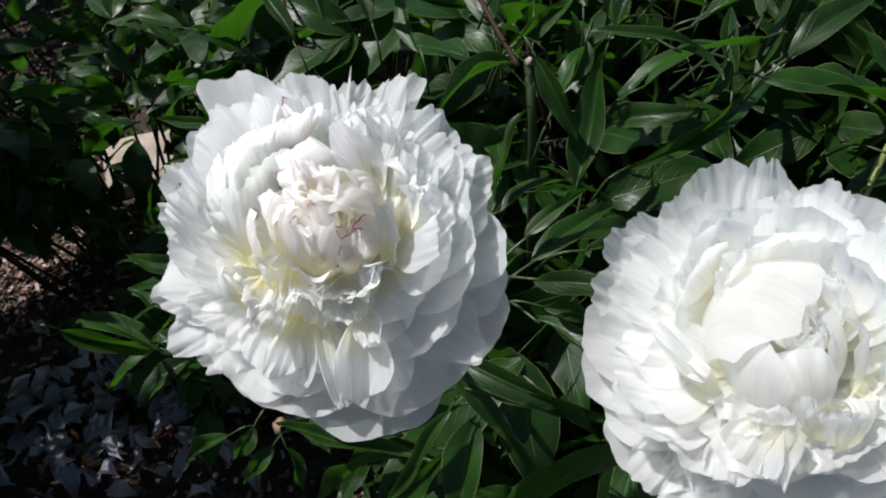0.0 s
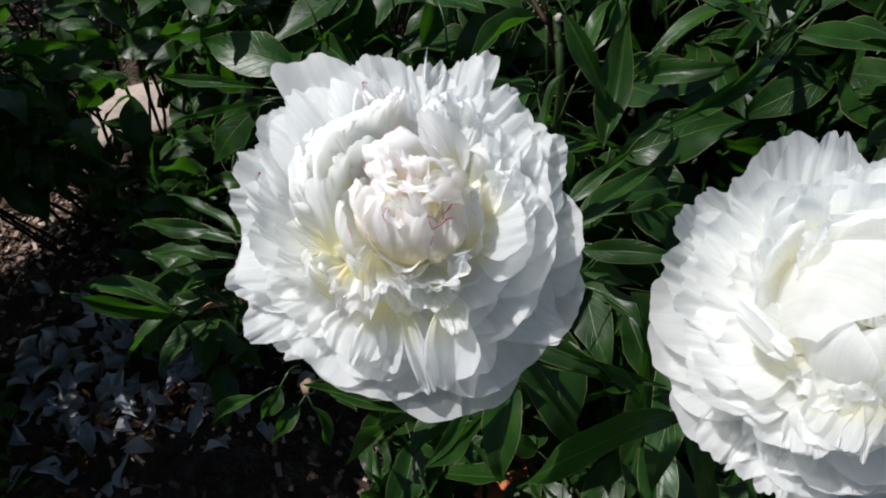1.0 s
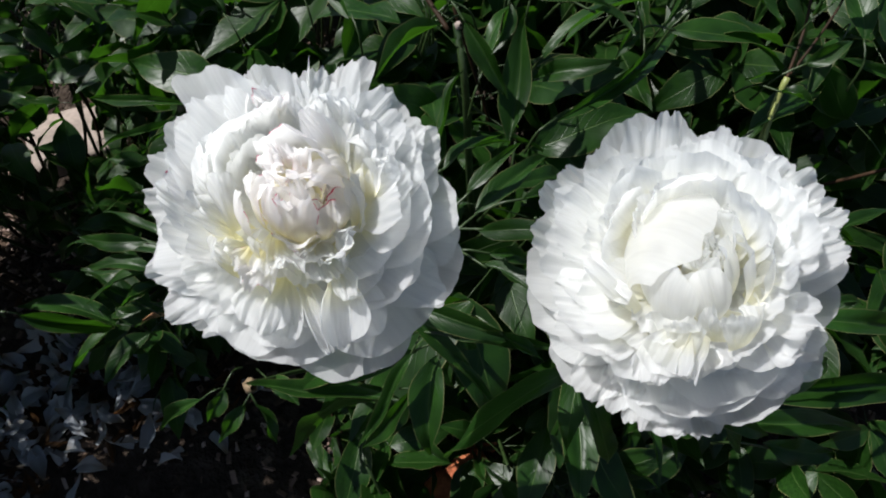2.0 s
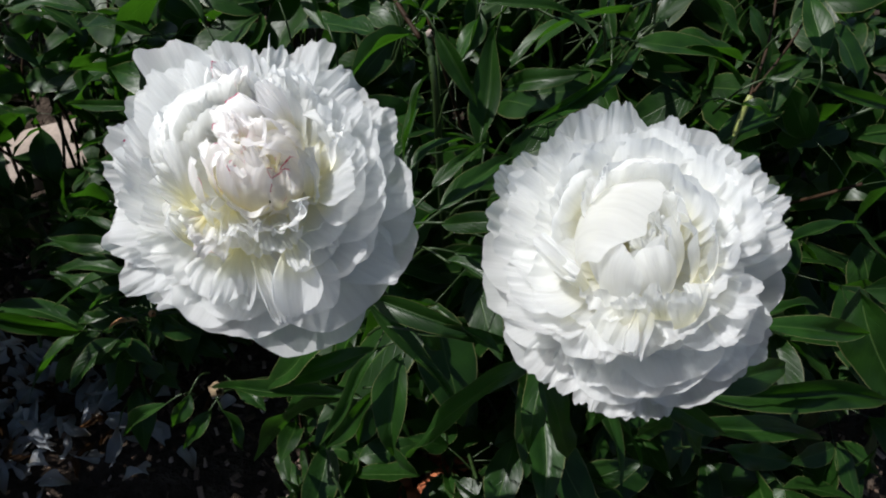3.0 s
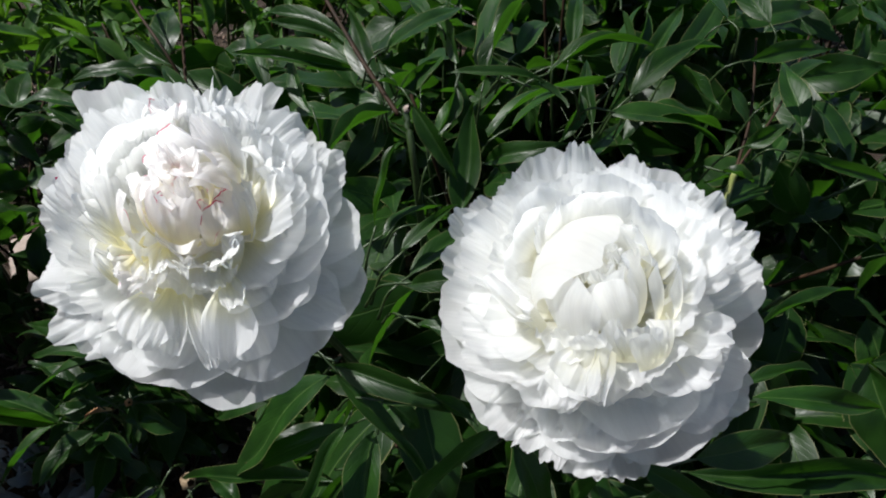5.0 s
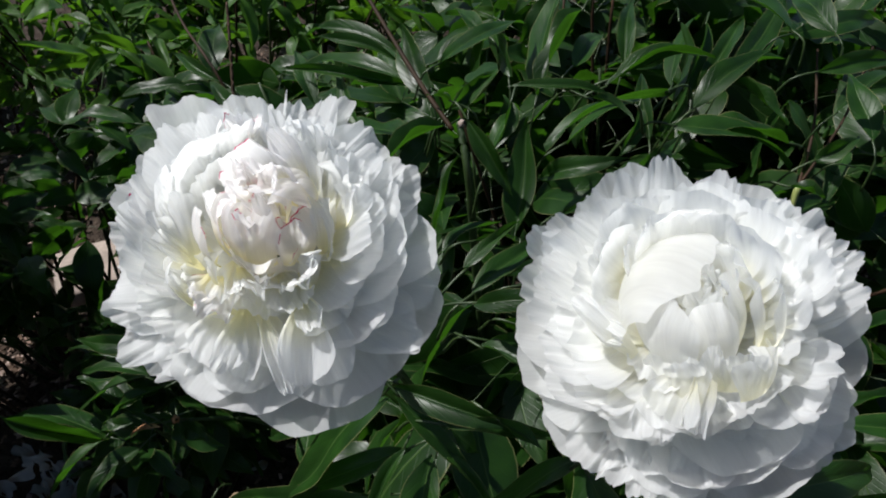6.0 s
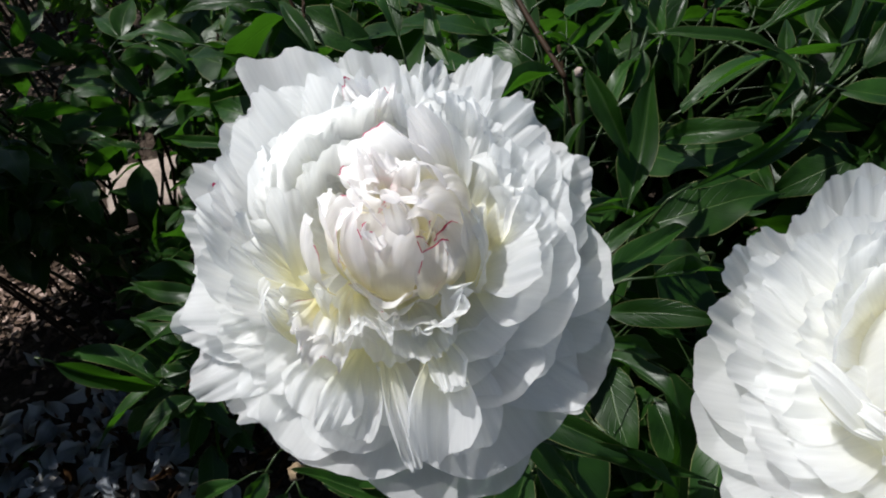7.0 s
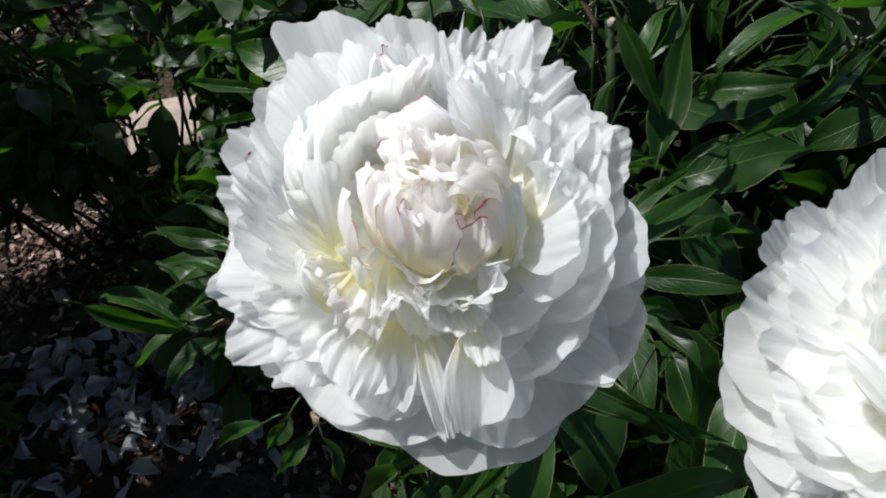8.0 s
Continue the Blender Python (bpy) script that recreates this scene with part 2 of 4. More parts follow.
# ---- ground ----
def ground_mesh():
    verts, faces = [], []
    xs = [-3000, -400, -60, -12, -5] + [-3 + 0.1 * k for k in range(61)] + [5, 12, 60, 400, 3000]
    ys = [-3000, -400, -60, -12, -4] + [-1 + 0.1 * k for k in range(56)] + [7, 14, 60, 400, 3000]
    for y in ys:
        for x in xs:
            near = abs(x) < 4 and -2 < y < 6
            verts.append((x, y, 0.028 * wobble(x * 2.2, y * 2.2, 1) + 0.012 * wobble(x * 9, y * 9, 2) if near else 0.0))
    return mesh_of("ground", verts, grid_faces(len(xs) - 1, len(ys) - 1), None, SOIL)


tagged(new("ground", ground_mesh()), "dark garden soil under bark chips", "ground", "", "structure")

rng = random.Random(11)


def chips_mesh(count):
    verts, faces = [], []
    for k in range(count):
        x, y = (rng.gauss(-0.93, 0.14), rng.gauss(1.02, 0.13)) if k < 1300 else (rng.uniform(-1.6, 1.5), rng.uniform(0.1, 2.6))
        m = Matrix.Translation((x, y, 0.012 + 0.028 * wobble(x * 2.2, y * 2.2, 1) + rng.uniform(0, 0.012))) @ Euler((rng.gauss(0, 0.3), rng.gauss(0, 0.3), rng.uniform(0, 6.3))).to_matrix().to_4x4()
        a, b, c = rng.uniform(0.003, 0.013), rng.uniform(0.0015, 0.006), rng.uniform(0.0006, 0.002)
        k = len(verts)
        for sx, sy, sz in ((-1, -0.7, -1), (0.9, -1, -1), (1, 0.8, -1), (-0.8, 1, -1), (-0.9, -0.6, 1), (0.8, -0.9, 1), (0.9, 0.6, 1), (-0.7, 0.9, 1)):
            verts.append(m @ Vector((a * sx, b * sy, c * sz)))
        faces += [tuple(k + q for q in f) for f in ((4, 5, 6, 7), (0, 1, 5, 4), (1, 2, 6, 5), (2, 3, 7, 6), (3, 0, 4, 7))]
    return mesh_of("bark_chips", verts, faces, None, CHIPS, False)


tagged(new("bark_chips", chips_mesh(11000)), "brown bark chips scattered over the soil", "mulch", "", "stuff")


def stone_mesh(sx, sy, sz, seed):
    bm = bmesh.new()
    bmesh.ops.create_cube(bm, size=1.0)
    bmesh.ops.subdivide_edges(bm, edges=bm.edges[:], cuts=5, use_grid_fill=True)
    for v in bm.verts:
        p = v.co.copy()
        p = p * (1 - 0.10 * max(0.0, p.length - 0.6) / 0.26)
        p *= 1 + 0.10 * noise.noise(p * 2.3 + Vector((seed, 0, 0)))
        v.co = (p.x * sx, p.y * sy, p.z * sz)
    me = bpy.data.meshes.new("stone")
    bm.to_mesh(me)
    bm.free()
    for poly in me.polygons:
        poly.use_smooth = True
    return me


def stone(name, place, size, turn, material, label, category, group="", tilt=0.0):
    me = stone_mesh(*size, place[0] * 9)
    me.materials.append(material)
    ob = new(name, me)
    ob.matrix_world = pose(*place, tilt, 0, turn)
    return tagged(ob, label, category, group)


stone("stepping_stone", (-0.735, 1.31, 0.010), (0.19, 0.19, 0.05), 20, STONE, "pale beige stepping stone set in the soil", "stone")
stone("stepping_stone", (1.12, 0.81, 0.010), (0.22, 0.14, 0.05), 35, STONE, "pale stone lying among dark leaves", "stone")
stone("stepping_stone", (1.10, 1.52, 0.010), (0.34, 0.26, 0.06), -20, STONE, "pinkish pale stone lying behind the leaves", "stone")
for bx, by, bt in ((0.02, 0.43, 8), (0.10, 0.40, 40), (0.13, 0.47, -25), (-0.03, 0.40, 65), (0.06, 0.36, -50)):
    stone("brick_piece", (bx, by, 0.016), (0.075, 0.055, 0.045), bt, BRICK, "broken piece of red brick on the soil", "brick", "broken bricks", 8)


def fallen_petals():
    litter = thing("petal_litter", (-0.58, 0.58, 0.0), "wilted white petals fallen on dark soil, browning", "petals")
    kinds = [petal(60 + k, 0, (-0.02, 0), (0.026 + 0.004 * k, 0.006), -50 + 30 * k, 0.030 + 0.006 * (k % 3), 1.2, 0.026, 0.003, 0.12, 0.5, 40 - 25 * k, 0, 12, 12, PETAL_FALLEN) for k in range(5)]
    brown = [petal(80 + k, 0, (-0.02, 0), (0.018, 0.006), 60, 0.022, 1.4, 0.026, 0.003, 0.14, 0.4, 30, 0, 12, 12, PETAL_BROWN) for k in range(2)]
    for k in range(190):
        x, y = rng.gauss(-0.02, 0.12), rng.gauss(0.0, 0.08)
        h = 0.02 + 0.028 * wobble((x - 0.58) * 2.2, (y + 0.58) * 2.2, 1) + rng.uniform(0, 0.035)
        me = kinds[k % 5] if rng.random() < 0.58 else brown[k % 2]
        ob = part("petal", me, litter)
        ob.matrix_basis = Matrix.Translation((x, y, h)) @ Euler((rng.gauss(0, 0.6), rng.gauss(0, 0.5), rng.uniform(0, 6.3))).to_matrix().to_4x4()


fallen_petals()


# ---- foliage ----
LEAF_KINDS = [leaf_mesh((0, 0, 0), (1, 0, 0), 0.42 + 0.04 * (k % 4), 0, 0.05 + 0.02 * (k % 3), 0.25 + 0.13 * (k % 4), 20 + k, LEAF, 4, 9, (0, 0, 1)) for k in range(10)]
BACK_KINDS = [leaf_mesh((0, 0, 0), (1, 0, 0), 0.36 + 0.03 * (k % 4), 0, 0.05 + 0.02 * (k % 3), 0.35 + 0.16 * (k % 4), 40 + k, LEAF_BACK, 4, 8, (0, 0, 1)) for k in range(8)]


def leaf_pose(base, way, size, roll):
    x = Vector(way).normalized()
    y = Vector((0, 0, 1)).cross(x)
    y = y.normalized() if y.length > 1e-3 else Vector((0, 1, 0))
    z = x.cross(y)
    m = Matrix((x, y, z)).transposed().to_4x4()
    return Matrix.Translation(base) @ m @ Matrix.Rotation(radians(roll), 4, "X") @ Matrix.Scale(size, 4)


def spray(node, way, size, rnd, lift=-0.25):
    """Poses of a peony leaf's nine leaflets: three groups of three on a branching stalk, and the stalk's lines."""
    out, lines = [], []
    flat = Vector((way[0], way[1], 0)).normalized()
    for turn, reach in ((0, 0.9), (55, 0.55), (-55, 0.55)):
        d = Matrix.Rotation(radians(turn + rnd.gauss(0, 10)), 3, "Z") @ flat
        foot = node + d * (size * reach) + Vector((0, 0, size * rnd.uniform(0.05, 0.35)))
        lines.append((node, foot))
        group = len(lines) - 1
        for spread, scale in ((0, 1.0), (48, 0.8), (-48, 0.8)):
            e = Matrix.Rotation(radians(spread + rnd.gauss(0, 12)), 3, "Z") @ d
            e.z = rnd.gauss(lift, 0.6)
            out.append((foot, e, size * scale * rnd.uniform(0.85, 1.25), rnd.gauss(0, 48), group))
    return out, lines


def clear_of(p, keep):
    return all((Vector(p) - Vector(c)).length > r for c, r in keep)


FLOWER_1, FLOWER_2 = Vector((-0.046, 0.206, 0.926)), Vector((0.149, 0.176, 0.884))


def open_air(p):
    """True where no loose leaf may stand: round the flowers and in the space before and above them."""
    if not clear_of(p, ((FLOWER_1, 0.15), (FLOWER_2, 0.16))):
        return True
    if p.z > 0.50 + 0.33 * max(0.0, p.y) + 0.03 * abs(p.x) and p.y < 0.75:
        return True
    if p.y < 0.30 and p.z > 0.52:
        return True
    return p.y < 0.12


def bush(name, place, label, stems, spread, height, leaf_size, seed, kinds, lean=(0, 0), low=0.35, gap=None, as_parts=True, sprays=4, free=False, lift=-0.25):
    rnd = random.Random(seed)
    plant = thing(name, place, label, "plant")
    place = Vector(place)
    loose = []
    for _ in range(stems):
        a, r = rnd.uniform(0, 2 * math.pi), spread * math.sqrt(rnd.uniform(0.02, 1.0))
        foot = Vector((0.35 * r * math.cos(a), 0.35 * r * math.sin(a), 0))
        top = Vector((r * math.cos(a) + lean[0], r * math.sin(a) + lean[1], height * rnd.uniform(0.78, 1.05) * (1 - 0.18 * (r / spread) ** 2)))
        midway = foot.lerp(top, 0.5) + Vector((0.16 * wobble(a * 3, r * 9, seed), 0.16 * wobble(a * 5, r * 7, seed + 1), 0.06 * height))
        if (open_air(place + top) and not free) or (gap and gap(place + top)):
            continue
        part("stem", tube_mesh("stem", (foot, midway, top), 0.0042, 0.0022, STEM_RED if rnd.random() < 0.45 else STEM, 6, 6), plant)
        for k in range(sprays):
            f = low + (1.0 - low) * (k + rnd.uniform(0.2, 0.9)) / sprays
            node = foot.lerp(midway, f * 2) if f < 0.5 else midway.lerp(top, f * 2 - 1)
            b = a + rnd.uniform(-1.9, 1.9)
            leaves, lines = spray(node, (math.cos(b), math.sin(b), 0), leaf_size * rnd.uniform(0.8, 1.15), rnd, lift)
            shown = [0, 0, 0]
            for foot_l, way, size, roll, group in leaves:
                tip = foot_l + Vector(way).normalized() * size
                if ((open_air(place + tip) or open_air(place + foot_l)) and not free) or (gap and gap(place + tip)) or place.z + min(tip.z, foot_l.z) < 0.02:
                    continue
                loose.append((rnd.choice(kinds), leaf_pose(foot_l, way, size, roll)))
                shown[group] += 1
            for (p, q), count in zip(lines, shown):
                if count > 2 and as_parts:
                    part("leaf_stalk", tube_mesh("leaf_stalk", (p, p.lerp(q, 0.5) + Vector((0, 0, 0.004)), q), 0.0008, 0.0005, STEM, 5, 3), plant)
    cut = 300 if as_parts else 0
    for me, m in loose[:cut]:
        part("leaf", me, plant).matrix_basis = m
    if loose[cut:]:
        verts, faces, uvs = [], [], []
        for me, m in loose[cut:]:
            k = len(verts)
            verts += [m @ v.co for v in me.vertices]
            uv = [None] * len(me.vertices)
            for loop in me.loops:
                uv[loop.vertex_index] = tuple(me.uv_layers[0].data[loop.index].uv)
            uvs += uv
            faces += [tuple(k + i for i in poly.vertices) for poly in me.polygons]
        tagged(part("foliage", mesh_of("foliage", verts, faces, uvs, kinds[0].materials[0]), plant), kind="stuff")
    return plant


def near_line(p, a, b, r):
    a, b = Vector(a), Vector(b)
    f = max(0.0, min(1.0, (p - a).dot(b - a) / (b - a).length_squared))
    return (p - a.lerp(b, f)).length < r


def sunlit_soil(p):
    """The space through which the sun reaches the bark chips and the stepping stone."""
    return near_line(p, (-0.94, 1.03, 0.0), (-1.52, 1.19, 1.0), 0.12) or near_line(p, (-0.735, 1.31, 0.0), (-1.47, 1.52, 1.26), 0.11)


def left_gap(p):
    """The bare patch of soil beside the bush, and openings in the leaves over the stones, bricks and bark chips, cut
    along the camera's view and the sun's way.
    """
    for a, b, r in (((-0.735, 1.31, 0.0), (-0.30, 0.53, 0.70), 0.06), ((-0.735, 1.31, 0.0), (-1.47, 1.52, 1.26), 0.11), ((-0.93, 1.00, 0.0), (-0.45, 0.50, 0.60), 0.035), ((-0.94, 1.03, 0.0), (-1.52, 1.19, 1.0), 0.12), ((1.12, 0.81, 0.0), (0.56, 0.40, 0.57), 0.05), ((0.05, 0.41, 0.0), (0.025, 0.18, 0.56), 0.055)):
        if near_line(p, a, b, r):
            return True
    return p.x < -0.13 and p.y < 0.74 + 0.3 * (p.x + 0.13) and p.z < 2


main_bush = bush("peony_bush", (0.24, 0.80, 0.0), "dense dark green peony bush with glossy lance-shaped leaves", 48, 0.54, 0.80, 0.14, 3, LEAF_KINDS, (0, -0.06), 0.3, left_gap, True, 5, False, -0.25)


def near_leaf(a, b, width, roll, sag):
    me = leaf_mesh(Vector(a) - main_bush.location, Vector(b) - main_bush.location, width, roll + 34 * math.sin(a[0] * 47 + a[2] * 83), sag, 0.75 + 0.3 * math.sin(a[1] * 61), a[0] * 31 + a[1] * 17, LEAF, 8, 16)
    p, d = Vector(a) - main_bush.location, (Vector(b) - Vector(a)).normalized()
    part("leaf_stalk", tube_mesh("leaf_stalk", (p + d * 0.003, p - d * 0.022 + Vector((0, 0.004, -0.006)), p - d * 0.034 + Vector((0, 0.014, -0.035))), 0.0010, 0.0013, STEM, 5, 4), main_bush)
    return part("leaf", me, main_bush)


# leaves round and behind the two flowers
near_leaf((0.036, 0.352, 0.804), (0.062, 0.407, 0.849), 0.020, -50, 0.06)
near_leaf((0.124, 0.455, 0.721), (0.147, 0.551, 0.798), 0.043, -35, -0.05)
near_leaf((0.150, 0.511, 0.752), (0.224, 0.486, 0.794), 0.029, 15, 0.08)
near_leaf((0.153, 0.438, 0.765), (0.335, 0.591, 0.744), 0.035, 0, 0.06)
near_leaf((0.041, 0.363, 0.788), (0.092, 0.393, 0.797), 0.021, 10, 0.06)
near_leaf((0.404, 0.504, 0.667), (0.565, 0.609, 0.652), 0.039, 10, 0.06)
near_leaf((0.503, 0.548, 0.724), (0.649, 0.538, 0.678), 0.031, 0, 0.06)
near_leaf((0.538, 0.601, 0.712), (0.487, 0.551, 0.668), 0.025, 0, 0.06)
near_leaf((0.183, 0.433, 0.877), (0.101, 0.450, 0.882), 0.015, 0, 0.1)
near_leaf((0.166, 0.435, 0.877), (0.197, 0.415, 0.867), 0.019, -60, 0.12)
near_leaf((0.063, 0.542, 0.799), (-0.005, 0.483, 0.788), 0.032, 20, 0.08)
near_leaf((0.067, 0.544, 0.824), (0.044, 0.551, 0.830), 0.016, 0, 0.05)
near_leaf((0.047, 0.586, 0.810), (0.020, 0.653, 0.858), 0.024, -40, -0.04)
near_leaf((0.024, 0.653, 0.811), (-0.078, 0.714, 0.828), 0.022, 0, 0.1)
near_leaf((0.037, 0.640, 0.796), (-0.118, 0.692, 0.797), 0.028, 0, 0.1)
near_leaf((0.068, 0.555, 0.806), (0.118, 0.594, 0.827), 0.025, 10, 0.06)
near_leaf((0.172, 0.510, 0.793), (0.275, 0.551, 0.822), 0.030, 0, 0.08)
near_leaf((0.212, 0.540, 0.834), (0.324, 0.571, 0.851), 0.026, 0, 0.1)
near_leaf((0.307, 0.553, 0.795), (0.424, 0.602, 0.835), 0.033, 0, 0.08)
near_leaf((0.260, 0.478, 0.825), (0.375, 0.465, 0.790), 0.034, 10, 0.08)
near_leaf((0.273, 0.555, 0.763), (0.287, 0.655, 0.791), 0.027, -40, 0.04)
near_leaf((-0.331, 0.805, 0.677), (-0.434, 0.818, 0.683), 0.029, 0, 0.1)
near_leaf((-0.662, 1.372, 0.278), (-0.717, 1.310, 0.164), 0.068, 0, 0.05)
near_leaf((0.063, 0.700, 0.794), (0.151, 0.729, 0.806), 0.029, 0, 0.1)
near_leaf((0.132, 0.608, 0.814), (0.131, 0.692, 0.853), 0.030, -30, 0.05)
near_leaf((0.164, 0.612, 0.791), (0.203, 0.742, 0.859), 0.050, -30, 0.05)
near_leaf((0.292, 0.724, 0.766), (0.332, 0.848, 0.811), 0.032, -40, 0.05)
near_leaf((0.348, 0.697, 0.755), (0.416, 0.827, 0.794), 0.028, -40, 0.05)
near_leaf((0.416, 0.696, 0.760), (0.543, 0.830, 0.810), 0.037, -10, 0.05)
near_leaf((0.471, 0.687, 0.817), (0.604, 0.727, 0.817), 0.035, 0, 0.08)
near_leaf((0.479, 0.574, 0.775), (0.577, 0.634, 0.795), 0.031, 0, 0.08)
near_leaf((0.096, 0.501, 0.774), (0.130, 0.571, 0.800), 0.022, -20, 0.05)
near_leaf((-0.174, 0.724, 0.705), (-0.222, 0.805, 0.736), 0.027, 0, 0.08)
near_leaf((-0.213, 0.846, 0.708), (-0.302, 0.931, 0.723), 0.030, 0, 0.08)
near_leaf((-0.281, 0.898, 0.686), (-0.379, 0.896, 0.674), 0.029, 0, 0.08)
near_leaf((-0.078, 0.698, 0.745), (-0.106, 0.785, 0.785), 0.027, -20, 0.06)
near_leaf((-0.023, 0.627, 0.758), (-0.049, 0.729, 0.786), 0.026, -20, 0.06)
near_leaf((0.155, 0.389, 0.742), (0.095, 0.354, 0.767), 0.023, 0, 0.08)

# leaves under the flowers, between them and beside the bare soil
near_leaf((-0.005, 0.246, 0.647), (-0.172, 0.339, 0.522), 0.034, 10, 0.08)
near_leaf((-0.007, 0.275, 0.732), (-0.098, 0.285, 0.589), 0.042, 25, 0.08)
near_leaf((0.009, 0.262, 0.682), (-0.095, 0.286, 0.590), 0.024, -15, 0.10)
near_leaf((0.005, 0.251, 0.699), (-0.043, 0.206, 0.626), 0.024, -25, 0.06)
near_leaf((0.007, 0.245, 0.646), (-0.041, 0.219, 0.588), 0.031, 10, 0.06)
near_leaf((-0.008, 0.242, 0.633), (-0.128, 0.270, 0.492), 0.053, 15, 0.06)
near_leaf((0.029, 0.257, 0.678), (0.012, 0.200, 0.608), 0.038, -10, 0.06)
near_leaf((0.003, 0.262, 0.746), (0.061, 0.219, 0.690), 0.018, 30, 0.06)
near_leaf((0.106, 0.180, 0.768), (0.021, 0.192, 0.626), 0.038, 50, 0.08)
near_leaf((0.001, 0.268, 0.752), (0.093, 0.220, 0.756), 0.025, 55, 0.05)
near_leaf((0.041, 0.284, 0.674), (0.066, 0.279, 0.646), 0.021, -30, 0.05)
near_leaf((-0.055, 0.290, 0.685), (-0.113, 0.316, 0.640), 0.021, 0, 0.08)
near_leaf((-0.154, 0.368, 0.462), (-0.116, 0.326, 0.475), 0.029, 0, 0.08)
near_leaf((-0.225, 0.347, 0.471), (-0.288, 0.341, 0.418), 0.030, 10, 0.06)
near_leaf((-0.200, 0.353, 0.478), (-0.223, 0.329, 0.446), 0.027, 0, 0.06)
near_leaf((-0.167, 0.340, 0.460), (-0.146, 0.307, 0.424), 0.030, 0, 0.06)
near_leaf((-0.182, 0.344, 0.454), (-0.214, 0.314, 0.423), 0.030, 10, 0.06)
near_leaf((-0.259, 0.476, 0.461), (-0.248, 0.447, 0.447), 0.021, 0, 0.06)
near_leaf((-0.257, 0.477, 0.461), (-0.223, 0.458, 0.446), 0.024, 0, 0.06)
near_leaf((-0.265, 0.479, 0.466), (-0.320, 0.464, 0.452), 0.024, 0, 0.10)
near_leaf((-0.346, 0.474, 0.446), (-0.419, 0.407, 0.397), 0.029, 10, 0.08)
near_leaf((-0.308, 0.465, 0.433), (-0.368, 0.416, 0.401), 0.036, -10, 0.08)
near_leaf((-0.306, 0.477, 0.455), (-0.348, 0.487, 0.457), 0.028, 0, 0.06)
near_leaf((-0.300, 0.469, 0.487), (-0.370, 0.513, 0.506), 0.029, 0, 0.08)
near_leaf((-0.266, 0.483, 0.584), (-0.348, 0.505, 0.577), 0.024, 0, 0.08)
near_leaf((-0.262, 0.464, 0.564), (-0.344, 0.485, 0.554), 0.028, 10, 0.08)
near_leaf((-0.273, 0.467, 0.528), (-0.310, 0.459, 0.512), 0.019, 0, 0.08)
near_leaf((-0.406, 0.430, 0.547), (-0.341, 0.468, 0.451), 0.056, 0, 0.06)
near_leaf((0.290, 0.236, 0.610), (0.508, 0.224, 0.590), 0.057, -12, 0.09)
near_leaf((0.266, 0.212, 0.609), (0.448, 0.199, 0.544), 0.036, -10, 0.07)
near_leaf((0.201, 0.173, 0.732), (0.262, 0.150, 0.698), 0.021, 10, 0.06)
near_leaf((0.291, 0.227, 0.737), (0.361, 0.235, 0.736), 0.019, -5, 0.10)
near_leaf((0.338, 0.255, 0.676), (0.488, 0.266, 0.628), 0.033, 0, 0.08)
near_leaf((0.371, 0.321, 0.694), (0.484, 0.358, 0.698), 0.025, -10, 0.06)
near_leaf((0.116, 0.181, 0.758), (0.141, 0.146, 0.685), 0.033, 0, 0.05)
near_leaf((0.171, 0.164, 0.739), (0.156, 0.169, 0.689), 0.015, 10, 0.06)
near_leaf((0.232, 0.180, 0.687), (0.214, 0.180, 0.644), 0.022, 0, 0.06)
near_leaf((0.251, 0.179, 0.658), (0.273, 0.164, 0.625), 0.021, 0, 0.06)
near_leaf((0.069, 0.225, 0.757), (0.096, 0.205, 0.746), 0.019, 0, 0.06)
near_leaf((0.246, 0.181, 0.720), (0.357, 0.228, 0.671), 0.029, 0, 0.06)
near_leaf((0.304, 0.175, 0.609), (0.370, 0.166, 0.593), 0.028, 0, 0.06)
near_leaf((0.055, 0.315, 0.811), (0.097, 0.348, 0.828), 0.017, -20, 0.06)
near_leaf((0.060, 0.308, 0.794), (0.125, 0.363, 0.796), 0.025, 10, 0.07)
near_leaf((0.056, 0.274, 0.818), (0.111, 0.253, 0.836), 0.018, 0, 0.12)
near_leaf((0.105, 0.342, 0.769), (0.155, 0.349, 0.769), 0.027, 0, 0.06)
near_leaf((0.061, 0.271, 0.779), (0.098, 0.233, 0.779), 0.020, 15, 0.08)
near_leaf((0.032, 0.238, 0.741), (0.114, 0.212, 0.750), 0.024, 10, 0.05)
near_leaf((0.030, 0.239, 0.719), (0.070, 0.193, 0.684), 0.017, 20, 0.05)
near_leaf((0.078, 0.431, 0.744), (0.114, 0.442, 0.738), 0.012, 0, 0.06)
near_leaf((0.073, 0.308, 0.745), (0.113, 0.306, 0.732), 0.021, 0, 0.06)
near_leaf((0.104, 0.331, 0.734), (0.135, 0.321, 0.725), 0.020, 0, 0.06)
near_leaf((-0.222, 0.656, 0.632), (-0.370, 0.714, 0.608), 0.025, 0, 0.10)
near_leaf((-0.223, 0.646, 0.621), (-0.357, 0.660, 0.569), 0.024, 0, 0.10)
near_leaf((-0.233, 0.639, 0.616), (-0.299, 0.643, 0.569), 0.021, 0, 0.08)
near_leaf((-0.248, 0.493, 0.553), (-0.387, 0.546, 0.522), 0.023, 0, 0.08)
near_leaf((-0.248, 0.479, 0.543), (-0.366, 0.482, 0.489), 0.027, 0, 0.08)
near_leaf((-0.253, 0.511, 0.543), (-0.352, 0.581, 0.534), 0.024, 0, 0.08)
near_leaf((-0.254, 0.466, 0.535), (-0.336, 0.462, 0.488), 0.024, 0, 0.08)
